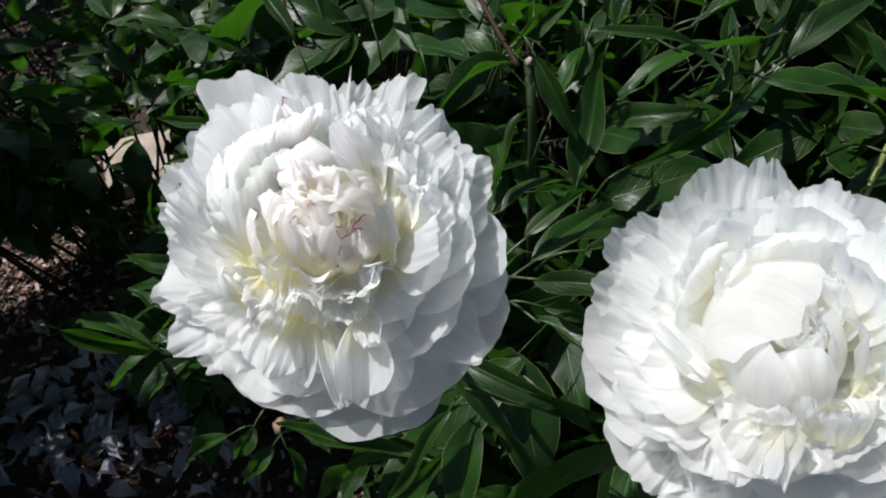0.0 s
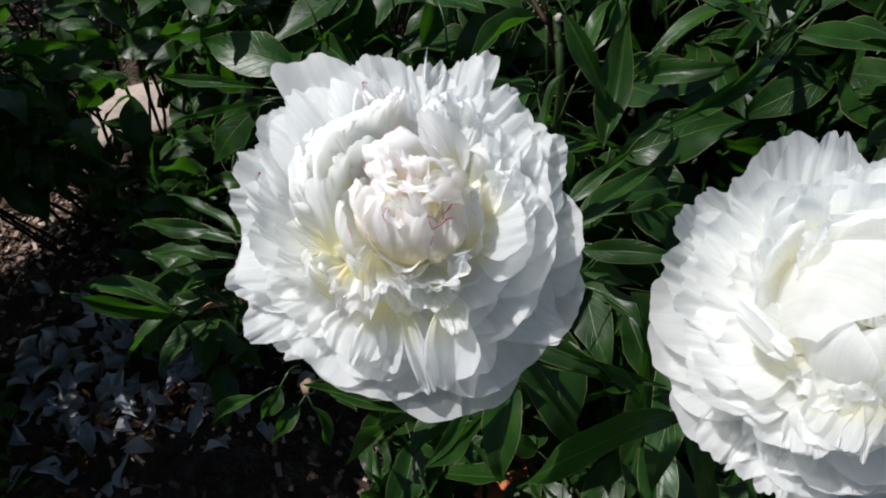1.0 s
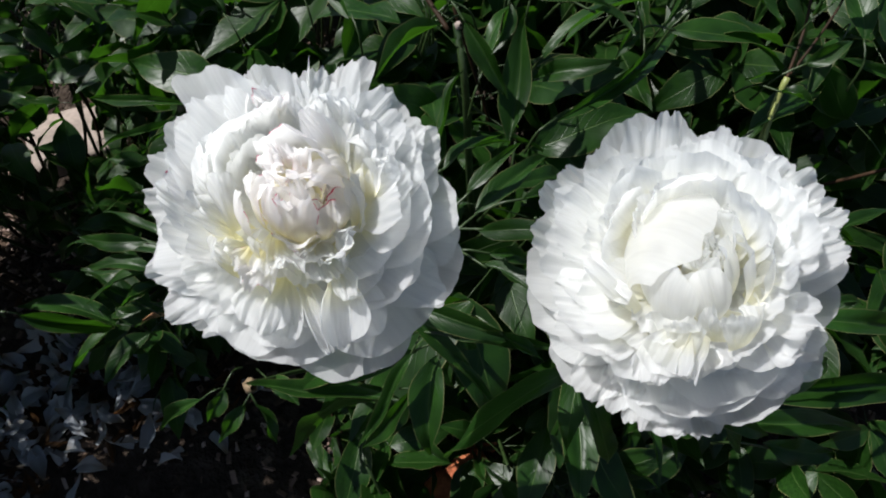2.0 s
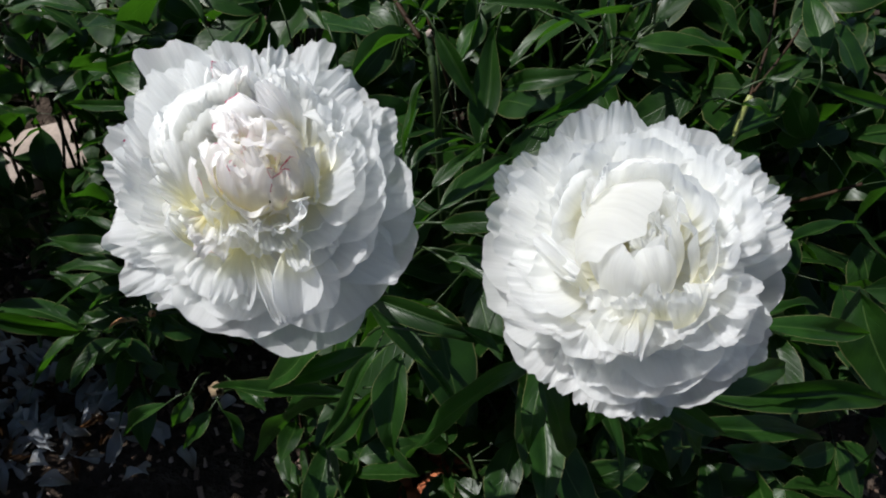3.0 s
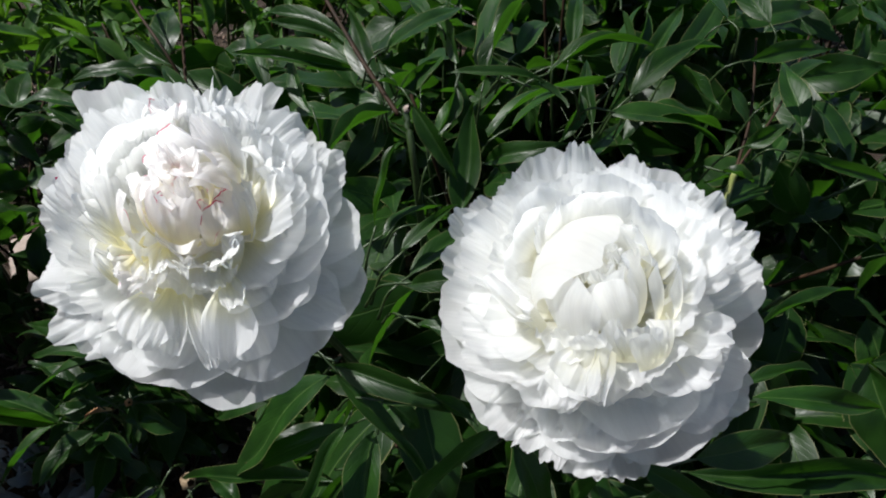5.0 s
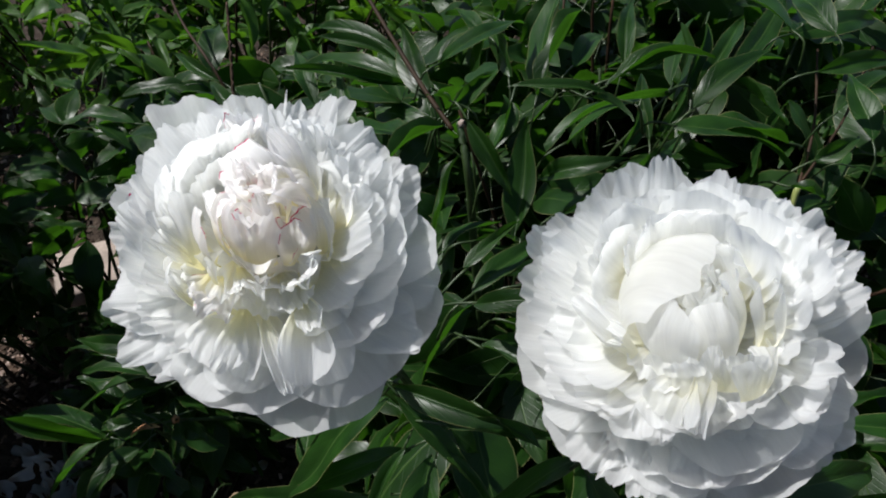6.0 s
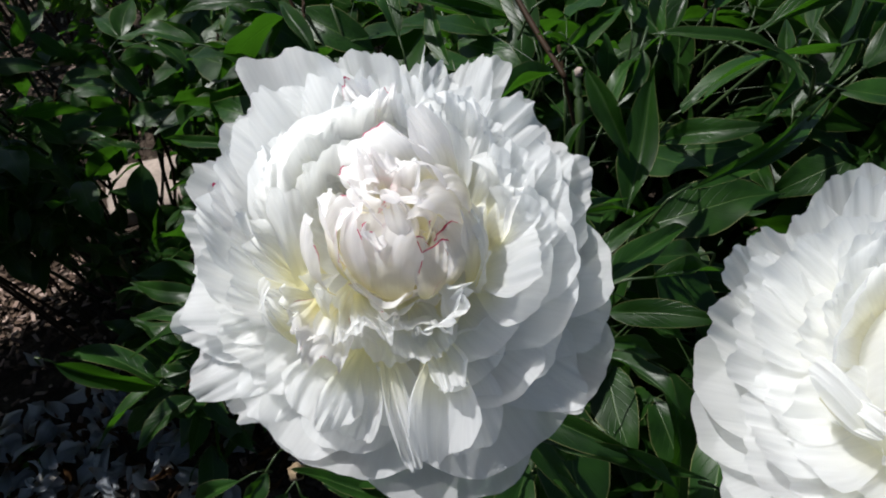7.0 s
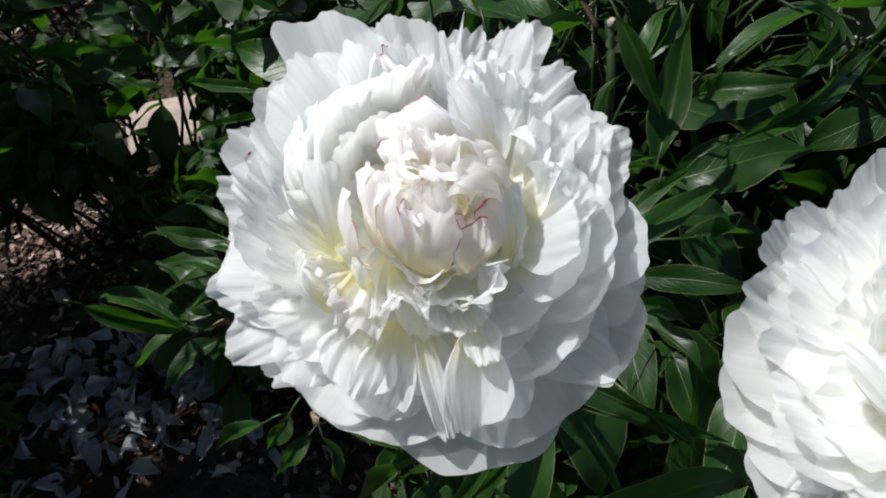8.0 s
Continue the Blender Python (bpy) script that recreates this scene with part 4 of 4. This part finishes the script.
# long petals that hollow towards the heart
blade(one, (-17, 15, 22), (-21, 31, 68), 53, SHELL, k=1, curl=60)
blade(one, (-23, 11, 18), (-38, 26, 58), 39, SHELL, k=0.8)
blade(one, (-21, 10, 24), (-30, 17, 57), 19, SHELL, k=0.9)
blade(one, (-17, 10, 24), (-24, 24, 60), 31, SHELL, k=0.9)
blade(one, (-7, 21, 24), (-8, 44, 60), 32, LOOSE, k=0.9)
blade(one, (-12, 22, 20), (-14, 48, 58), 31, CRISP, k=0.8)
blade(one, (3, 21, 24), (2, 41, 62), 26, LOOSE, k=0.9)
blade(one, (13, 16, 26), (12, 34, 62), 26, SHELL, k=0.9)
blade(one, (-6, 34, 44), (-4, 46, 63), 10, LOOSE, k=0.9, cup=1.2, material=PETAL_HEART)
blade(one, (-8, 37, 40), (-16, 50, 60), 12, CRISP, k=0.8, cup=1.2, material=PETAL_HEART)
blade(one, (17, 10, 56), (3, 34, 69), 14, SHELL, face=(-0.6, 0.3, -0.7), cup=0.6, bow=0.14, material=PETAL_HEART)
# upright petals beside the heart
blade(one, (-30, -15, 42), (-37, 12, 57), 13, SHELL, face=(-0.7, 0.3, -0.5), cup=0.6, bow=0.08)
blade(one, (23, -14, 44), (20, 10, 61), 13, SHELL, face=(-0.7, 0.3, -0.5), cup=0.6, bow=0.1)
blade(one, (24, -15, 38), (24, 6, 56), 14, LOOSE, k=0.8)
blade(one, (-22, -26, 38), (-25, -14, 52), 14, CRISP, k=0.8)
blade(one, (-33, -32, 34), (-40, -15, 53), 11, SHELL, k=0.7, curl=40)
blade(one, (-32, -25, 30), (-44, -20, 44), 17, LOOSE)
blade(one, (-26, -21, 30), (-37, -23, 42), 19, CRISP)
# heart
blade(one, (-4, -20, 46), (-5, 1, 68), 30, HEART)
blade(one, (-9, -17, 44), (-12, 2, 67), 19, HEART)
blade(one, (11, -19, 46), (9, -6, 62), 18, HEART)
blade(one, (-22, -17, 44), (-25, 0, 64), 21, HEART, end=0.5)
blade(one, (-17, -13, 46), (-14, 5, 67), 14, HEART)
blade(one, (14, -16, 42), (18, 2, 60), 20, HEART)
blade(one, (4, 7, 50), (-12, 23, 72), 34, HEART, bow=0.3)
blade(one, (-3, 8, 52), (-14, 17, 70), 17, HEART)
blade(one, (20, 6, 50), (4, 4, 70), 18, HEART, curl=40)
blade(one, (10, 7, 50), (1, 17, 72), 24, HEART)
blade(one, (20, 8, 50), (11, 11, 68), 19, HEART, curl=50)
blade(one, (-16, -6, 48), (-20, 8, 66), 22, HEART)
blade(one, (-2, 3, 52), (-8, 12, 72), 14, CRUMPLED)
blade(one, (-1, -1, 54), (-5, 5, 73), 13, CRUMPLED)
blade(one, (3, 2, 54), (0, 9, 73), 13, CRUMPLED)
blade(one, (-6, -1, 52), (-12, 8, 70), 14, CRUMPLED)
blade(one, (3, -6, 52), (-1, 2, 72), 14, CRUMPLED)
blade(one, (8, -2, 52), (4, 7, 72), 14, CRUMPLED)
blade(one, (-2, -11, 50), (-7, -2, 70), 12, CRUMPLED)
blade(one, (5, -14, 48), (6, -6, 65), 8, HEART)
blade(one, (-1, 6, 54), (-7, 17, 73), 22, CRUMPLED)
# crisp petals folded outwards below the heart
blade(one, (-13, -17, 40), (-4, -32, 49), 17, CRISP, cup=0.9, curl=40)
blade(one, (-15, -13, 38), (-12, -27, 48), 16, CRISP, cup=0.9, curl=40)
blade(one, (7, -26, 36), (16, -24, 58), 16, CRISP, cup=0.9, curl=50)
blade(one, (5, -19, 36), (13, -31, 50), 18, CRISP, cup=0.8, curl=40)
blade(one, (0, -16, 38), (4, -30, 46), 19, LOOSE)
blade(one, (11, -23, 38), (18, -19, 56), 11, CRISP, twist=40)
blade(one, (-22, -20, 38), (-25, -40, 47), 26, CRUMPLED, k=0.2)
blade(one, (-24, -20, 36), (-31, -31, 46), 18, CRUMPLED, k=0.2)
blade(one, (-17, -18, 36), (-19, -34, 46), 16, CRISP)
blade(one, (-2, -17, 34), (-1, -38, 40), 25, LOOSE)
blade(one, (5, -19, 34), (11, -38, 42), 22, LOOSE)
# the long folded petals on the lower side
blade(one, (-6, -31, 36), (6, -71, 31), 14, CRISP, cup=1.7, ragged=0.02, bow=0.05)
blade(one, (13, -32, 34), (11, -69, 34), 32, LOOSE, cup=1.2, bow=0.05, twist=-35)
blade(one, (11, -28, 34), (18, -46, 42), 14, CRISP, curl=50)
blade(one, (-11, -34, 34), (-18, -63, 26), 25, CRISP, cup=0.9, curl=30)
blade(one, (-18, -32, 30), (-29, -56, 24), 31, LOOSE, cup=0.7)
blade(one, (-7, -32, 30), (-8, -57, 24), 34, LOOSE)

# the all-white flower
rnd = random.Random(34)
m2 = flower_frame(FLOWER_2, (-0.20, -0.367, 0.908), (0.993, -0.12, 0.02), 0.018)
two = flower("large creamy white double peony flower fully open", m2)
two_base = m2.translation
stalk(two, m2, (two_base, two_base + Vector((0.012, 0.04, -0.06)), (0.20, 0.38, 0.55), (0.22, 0.62, 0.02)), 0.0037)
sepals(two, rnd, 0.032)
# whorls deep inside
ring(two, rnd, 11, 8, (0.006, 0.002), (0.056, 0.005), -14, 0.046, cup=0.5, ruffle=0.006, crimp=0.001, ragged=0.07)
ring(two, rnd, 11, 0, (0.007, 0.005), (0.054, 0.018), -12, 0.044, cup=0.5, ruffle=0.006, crimp=0.001, ragged=0.08)
ring(two, rnd, 12, 15, (0.008, 0.008), (0.050, 0.030), -8, 0.040, cup=0.6, ruffle=0.007, crimp=0.001, ragged=0.08)
ring(two, rnd, 11, 0, (0.010, 0.012), (0.042, 0.042), 2, 0.036, cup=0.6, ruffle=0.007, crimp=0.001, ragged=0.08)
ring(two, rnd, 10, 0, (0.012, 0.016), (0.036, 0.053), 12, 0.032, cup=0.7, ruffle=0.006, crimp=0.001, ragged=0.08)
ring(two, rnd, 6, 0, (0.003, 0.016), (0.010, 0.062), 30, 0.022, cup=0.8, ruffle=0.006, crimp=0.001, ragged=0.08)
ring(two, rnd, 8, 0, (0.010, 0.018), (0.018, 0.056), 20, 0.026, cup=0.7, ruffle=0.006, crimp=0.001, ragged=0.08)
white_blade = partial(blade, two, material=PETAL_CREAM)
# guard petals
white_blade((-12, 1, 5), (-85, 5, 20), 50, SMOOTH)
white_blade((-12, -2, 3), (-84, -14, 12), 50, SMOOTH)
white_blade((-11, -5, 2), (-74, -33, 8), 50, SMOOTH)
white_blade((-10, -7, 2), (-68, -51, 4), 50, SMOOTH)
white_blade((12, -1, 3), (82, -7, 12), 63, SMOOTH)
white_blade((12, 2, 5), (81, 12, 24), 50, SMOOTH)
white_blade((10, -6, 5), (65, -41, 20), 37, SMOOTH)
white_blade((10, -7, 2), (67, -47, 6), 51, LOOSE)
white_blade((9, -8, 1), (64, -63, 0), 40, LOOSE, end=0.6)
white_blade((7, -10, 2), (48, -67, 3), 55, LOOSE)
white_blade((5, -11, 2), (31, -76, 5), 63, SMOOTH)
white_blade((1, -12, 1), (7, -85, 1), 48, LOOSE)
white_blade((-1, -12, 2), (-5, -84, 3), 48, LOOSE)
white_blade((-3, -12, 2), (-23, -82, 6), 52, LOOSE)
white_blade((-5, -11, 2), (-33, -77, 8), 27, CRISP)
white_blade((-7, -10, 3), (-45, -69, 10), 27, CRISP)
white_blade((-8, -9, 3), (-57, -63, 10), 36, LOOSE)
white_blade((-6, -10, 4), (-36, -60, 16), 31, CRISP)
white_blade((-9, 8, 9), (-65, 55, 44), 32, LOOSE)
white_blade((-10, 6, 9), (-74, 42, 44), 36, LOOSE)
white_blade((-12, 3, 8), (-79, 22, 38), 44, LOOSE)
white_blade((-7, 10, 9), (-48, 63, 44), 39, CRISP)
white_blade((-3, 12, 8), (-25, 84, 38), 53, LOOSE, k=0.4)
white_blade((-2, 12, 9), (-15, 80, 44), 46, CRISP, k=0.4)
white_blade((0, 12, 9), (-2, 83, 44), 38, CRISP, k=0.4)
white_blade((1, 12, 9), (8, 69, 44), 34, CRISP, k=0.4)
white_blade((3, 12, 9), (19, 72, 44), 30, CRISP, k=0.4)
white_blade((6, 11, 8), (38, 69, 40), 71, LOOSE, k=0.4)
white_blade((8, 9, 9), (52, 56, 42), 42, LOOSE)
white_blade((9, 8, 9), (60, 48, 44), 33, CRISP)
white_blade((10, 6, 9), (67, 42, 42), 34, LOOSE)
white_blade((11, 4, 8), (76, 28, 38), 26, LOOSE)
white_blade((12, 2, 9), (74, 9, 42), 30, LOOSE)
white_blade((12, 3, 9), (67, 17, 46), 32, CRISP)
# long overlapping petals on the lower side
white_blade((2, -12, 4), (11, -73, 16), 68, SMOOTH)
white_blade((6, -10, 4), (38, -60, 16), 55, SMOOTH)
white_blade((9, -8, 3), (57, -54, 10), 47, SMOOTH)
white_blade((8, -9, 3), (49, -61, 12), 40, SMOOTH)
white_blade((-3, -12, 4), (-18, -78, 14), 50, SMOOTH)
white_blade((-1, -12, 4), (-5, -75, 18), 46, SMOOTH)
white_blade((-5, -11, 5), (-29, -68, 20), 47, LOOSE)
white_blade((4, -11, 5), (21, -67, 22), 61, SMOOTH)
white_blade((22, -23, 40), (40, -49, 39), 41, SMOOTH, curl=20)
white_blade((33, -25, 36), (53, -29, 51), 27, CRISP, curl=40)
white_blade((31, -27, 34), (54, -38, 36), 44, LOOSE)
white_blade((27, -17, 36), (45, -26, 46), 40, LOOSE)
white_blade((7, -26, 48), (16, -49, 47), 46, LOOSE, curl=25)
white_blade((-1, -25, 42), (4, -46, 44), 47, LOOSE)
white_blade((-11, -30, 40), (-12, -58, 46), 43, LOOSE)
white_blade((-20, -36, 44), (-29, -60, 47), 21, CRISP, curl=30)
white_blade((-9, -33, 58), (-22, -53, 50), 28, CRISP, k=0.3, cup=0.9)
white_blade((-3, -37, 60), (-10, -58, 48), 16, CRISP, k=0.3, cup=1.1, root=0.7)
# layered petals on the side turned to the other flower
white_blade((-23, -17, 40), (-72, -14, 44), 42, LOOSE)
white_blade((-23, -21, 34), (-70, -25, 36), 47, LOOSE)
white_blade((-21, -24, 36), (-56, -33, 36), 38, LOOSE)
white_blade((-17, -24, 32), (-47, -46, 32), 48, CRISP)
white_blade((-13, -27, 34), (-35, -51, 32), 37, CRISP)
white_blade((-24, -17, 44), (-59, -20, 48), 41, LOOSE)
white_blade((-16, -22, 42), (-38, -36, 44), 34, LOOSE)
white_blade((-24, 3, 36), (-75, 12, 46), 43, LOOSE)
white_blade((-25, -6, 40), (-66, -3, 46), 42, LOOSE)
white_blade((-24, 11, 38), (-68, 24, 50), 37, CRISP)
white_blade((-23, 15, 34), (-70, 33, 48), 34, CRISP)
white_blade((-20, 20, 36), (-58, 43, 54), 35, LOOSE, k=0.5)
white_blade((-22, 7, 44), (-54, 16, 58), 37, LOOSE, k=0.5)
white_blade((-19, 10, 42), (-44, 26, 60), 41, LOOSE, k=0.6)
white_blade((-17, 24, 34), (-45, 54, 54), 42, LOOSE, k=0.5)
white_blade((-30, -25, 56), (-55, -2, 70), 13, SHELL, face=(-0.5, 0.5, -0.6), cup=0.7, bow=0.08)
white_blade((-50, -9, 58), (-34, -23, 68), 13, CRISP, face=(-0.4, 0.6, -0.6), cup=0.7)
white_blade((-25, -15, 50), (-44, -6, 62), 25, LOOSE)
# broad petals behind the heart
white_blade((-24, 11, 40), (-45, 15, 71), 54, SHELL, k=1, cup=0.5)
white_blade((-19, 22, 40), (-36, 37, 69), 40, SHELL, k=1, cup=0.5)
white_blade((-17, 17, 48), (-14, 37, 71), 39, LOOSE, k=0.9, curl=-25)
white_blade((-20, 12, 48), (-27, 28, 71), 29, LOOSE, k=0.9, curl=-25)
white_blade((-5, 25, 40), (-6, 56, 60), 60, LOOSE, k=0.8)
white_blade((-12, 23, 36), (-22, 54, 58), 49, LOOSE, k=0.7)
white_blade((8, 26, 34), (9, 63, 54), 49, LOOSE, k=0.7)
white_blade((-14, 21, 34), (-29, 52, 56), 42, LOOSE, k=0.6)
white_blade((15, 22, 36), (21, 53, 56), 56, LOOSE, k=0.7)
white_blade((25, 16, 36), (39, 38, 56), 48, LOOSE, k=0.7)
white_blade((22, 21, 30), (37, 51, 50), 49, LOOSE, k=0.6)
white_blade((32, 8, 36), (54, 24, 55), 42, CRISP, k=0.6)
white_blade((31, -4, 42), (44, 5, 60), 42, LOOSE, k=0.6, curl=-40)
white_blade((27, 4, 42), (40, 16, 60), 39, LOOSE, k=0.7)
white_blade((24, -15, 44), (39, -15, 56), 35, LOOSE)
white_blade((33, -1, 36), (57, 12, 52), 35, CRISP, k=0.5)
white_blade((31, 14, 32), (50, 36, 52), 39, CRISP, k=0.6)
# shells round the small hollow heart
white_blade((-29, 12, 36), (3, 9, 76), 73, HEART, bow=0.30, cup=0.9, end=0.3, ragged=0.10, root=0.9, material=PETAL_PURE)
white_blade((-12, 33, 46), (5, 33, 72), 38, HEART, bow=0.25, root=0.9, cup=0.7, material=PETAL_PURE)
white_blade((-15, -31, 48), (-17, -7, 75), 37, HEART, cup=0.8, material=PETAL_PURE)
white_blade((5, -30, 48), (-1, -8, 72), 24, HEART, cup=0.8, material=PETAL_PURE)
white_blade((15, -19, 44), (11, 6, 69), 21, SHELL, k=0.9)
white_blade((23, -20, 44), (19, 4, 69), 22, SHELL, k=0.9)
white_blade((31, -19, 42), (29, 1, 67), 22, SHELL, k=0.9)
white_blade((12, 10, 42), (15, 33, 70), 42, SHELL, k=1)
white_blade((16, 7, 42), (25, 28, 69), 42, SHELL, k=1)
white_blade((20, 1, 42), (32, 21, 66), 39, SHELL, k=1)
white_blade((9, 9, 44), (12, 24, 66), 32, SHELL, k=1)
white_blade((8, -5, 46), (5, 10, 66), 18, LOOSE, k=0.9)
white_blade((11, -2, 46), (11, 15, 68), 25, SHELL, k=1)
white_blade((15, 1, 44), (16, 19, 70), 31, SHELL, k=1)
white_blade((9, 7, 44), (7, 21, 68), 32, SHELL, k=1)
white_blade((5, -5, 46), (3, 8, 60), 14, LOOSE, k=0.9)
white_blade((10, -7, 46), (9, 3, 60), 16, LOOSE, k=0.9)
white_blade((3, -1, 44), (0, 11, 62), 18, LOOSE, k=0.9)
white_blade((3, -4, 44), (-5, 3, 64), 18, LOOSE, k=0.9)
white_blade((4, -5, 50), (0, 5, 68), 16, LOOSE, k=0.9)
white_blade((2, -6, 50), (-4, -2, 68), 14, LOOSE, k=0.9)
white_blade((7, -8, 50), (4, -1, 68), 16, LOOSE, k=0.9)
white_blade((6, 3, 50), (2, 12, 69), 18, LOOSE, k=0.9)
# crinkled petals before the heart
white_blade((-3, -41, 48), (-9, -29, 69), 26, CRISP, face=(0, 0.8, -0.5), bow=0.05, cup=0.4, root=0.95)
white_blade((11, -40, 48), (7, -28, 68), 26, CRISP, face=(0.1, 0.8, -0.5), bow=0.05, cup=0.4, root=0.95)
white_blade((21, -41, 46), (19, -28, 64), 27, CRISP, k=0.8, root=0.8)
white_blade((-16, -46, 44), (-16, -27, 64), 30, CRISP, k=0.8, root=0.8)
white_blade((-17, -20, 46), (-25, -37, 58), 31, CRISP)


# ---- small things ----
def bare_stems():
    """Thin dark stems of the shaded bush that lean out over the bark chips."""
    rnd = random.Random(91)
    for k in range(13):
        foot = Vector((-0.70 + rnd.gauss(0, 0.07), 0.97 + rnd.gauss(0, 0.08), 0.0)) - shaded_bush.location
        top = foot + Vector((rnd.uniform(-0.50, -0.12), rnd.uniform(-0.06, 0.16), rnd.uniform(0.30, 0.58)))
        bend = foot.lerp(top, 0.5) + Vector((rnd.gauss(0, 0.02), rnd.gauss(0, 0.02), 0.05))
        part("stem", tube_mesh("stem", (foot, bend, top), 0.0036, 0.0018, STEM_RED, 6, 6), shaded_bush)


bare_stems()



def bush_stem(points, r0, r1, material, name="stem", label=""):
    return part(name, tube_mesh(name, [Vector(p) - main_bush.location for p in points], r0, r1, material), main_bush, label)


bush_stem(((0.49, 0.80, 0.0), (0.42, 0.52, 0.55), (0.444, 0.541, 0.709)), 0.0042, 0.0034, STEM_PALE)
bush_stem(((0.444, 0.541, 0.705), (0.473, 0.593, 0.75), (0.505, 0.68, 0.80)), 0.0018, 0.0014, STEM_RED)
bush_stem(((0.45, 0.78, 0.0), (0.41, 0.50, 0.55), (0.432, 0.522, 0.690)), 0.0040, 0.0028, STEM_PALE)
bush_stem(((0.447, 0.543, 0.712), (0.48, 0.57, 0.738), (0.516, 0.606, 0.762), (0.572, 0.68, 0.80)), 0.0017, 0.0013, STEM_RED)
bush_stem(((-0.15, 0.85, 0.45), (-0.213, 0.841, 0.702), (-0.277, 0.939, 0.76), (-0.314, 1.023, 0.80)), 0.0024, 0.0018, STEM_RED)
bush_stem(((-0.197, 0.80, 0.70), (-0.199, 0.85, 0.75), (-0.202, 0.90, 0.80)), 0.0026, 0.0020, STEM_RED)


def stalk_leaves():
    """Big dark leaves low on the white flower's stalk, spreading under it, added to shade the leaves below."""
    rnd = random.Random(77)
    for k in range(15):
        z = 0.40 + 0.30 * (k + rnd.random()) / 15
        foot = Vector((0.185, 0.34, z))
        a = radians(-115 + 185 * ((k * 0.618) % 1.0))
        d = Vector((math.cos(a), math.sin(a), 0))
        start = foot + d * 0.05
        end = start + d * rnd.uniform(0.09, 0.14) + Vector((0, 0, rnd.uniform(-0.06, 0.02)))
        me = leaf_mesh(start - main_bush.location, end - main_bush.location, rnd.uniform(0.034, 0.048), rnd.gauss(0, 25), 0.07, 0.4, k * 1.3, LEAF, 6, 12)
        part("leaf", me, main_bush)
        bush_stem((foot, foot + d * 0.025 + Vector((0, 0, 0.004)), start), 0.0014, 0.0010, STEM, "leaf_stalk")
    bush_stem(((0.24, 0.64, 0.0), (0.19, 0.36, 0.38), (0.185, 0.34, 0.71)), 0.0036, 0.0022, STEM)


stalk_leaves()


def seed_pod(place, size, label, material):
    """A withered bud: ribbed, pinched at the neck, with a ragged mouth."""
    verts, faces, rings, sides = [], [], 9, 14
    for i in range(rings):
        f = i / (rings - 1)
        r = size * (0.25 + 0.85 * math.sin(math.pi * min(1.0, 0.12 + 0.8 * f)))
        for j in range(sides):
            a = 2 * math.pi * j / sides
            q = r * (1 + 0.16 * math.sin(5 * a) + 0.15 * wobble(j * 0.7, f * 3, 4))
            verts.append(Vector((q * math.cos(a), q * math.sin(a), size * (2.2 * f + 0.25 * (i == rings - 1) * wobble(j * 1.9, 1, 7)))))
    faces = [(i * sides + j, i * sides + (j + 1) % sides, (i + 1) * sides + (j + 1) % sides, (i + 1) * sides + j) for i in range(rings - 1) for j in range(sides)]
    faces.append(tuple(range(sides))[::-1])
    me = mesh_of("withered_bud", verts, faces, None, material)
    ob = part("withered_bud", me, main_bush, label)
    ob.matrix_basis = Matrix.Translation(Vector(place) - main_bush.location) @ Euler((0.9, 0.3, 0.4)).to_matrix().to_4x4()


seed_pod((-0.168, 0.345, 0.500), 0.0075, "withered brown bud", POD)
seed_pod((-0.253, 0.460, 0.488), 0.004, "withered brown bud", DRY)
seed_pod((0.072, 0.520, 0.812), 0.0035, "pale cut stem end", STONE)
bush_stem(((0.0, 0.60, 0.0), (-0.10, 0.42, 0.38), (-0.168, 0.345, 0.500)), 0.0032, 0.0022, STEM)
bush_stem(((-0.02, 0.64, 0.0), (-0.16, 0.52, 0.38), (-0.253, 0.460, 0.488)), 0.0032, 0.0020, STEM)
part("dry_tip", leaf_mesh(Vector((-0.272, 0.461, 0.474)) - main_bush.location, Vector((-0.312, 0.458, 0.460)) - main_bush.location, 0.010, 20, 0.2, 0.5, 3.0, DRY, 4, 8), main_bush, "curled brown dry leaf tip")
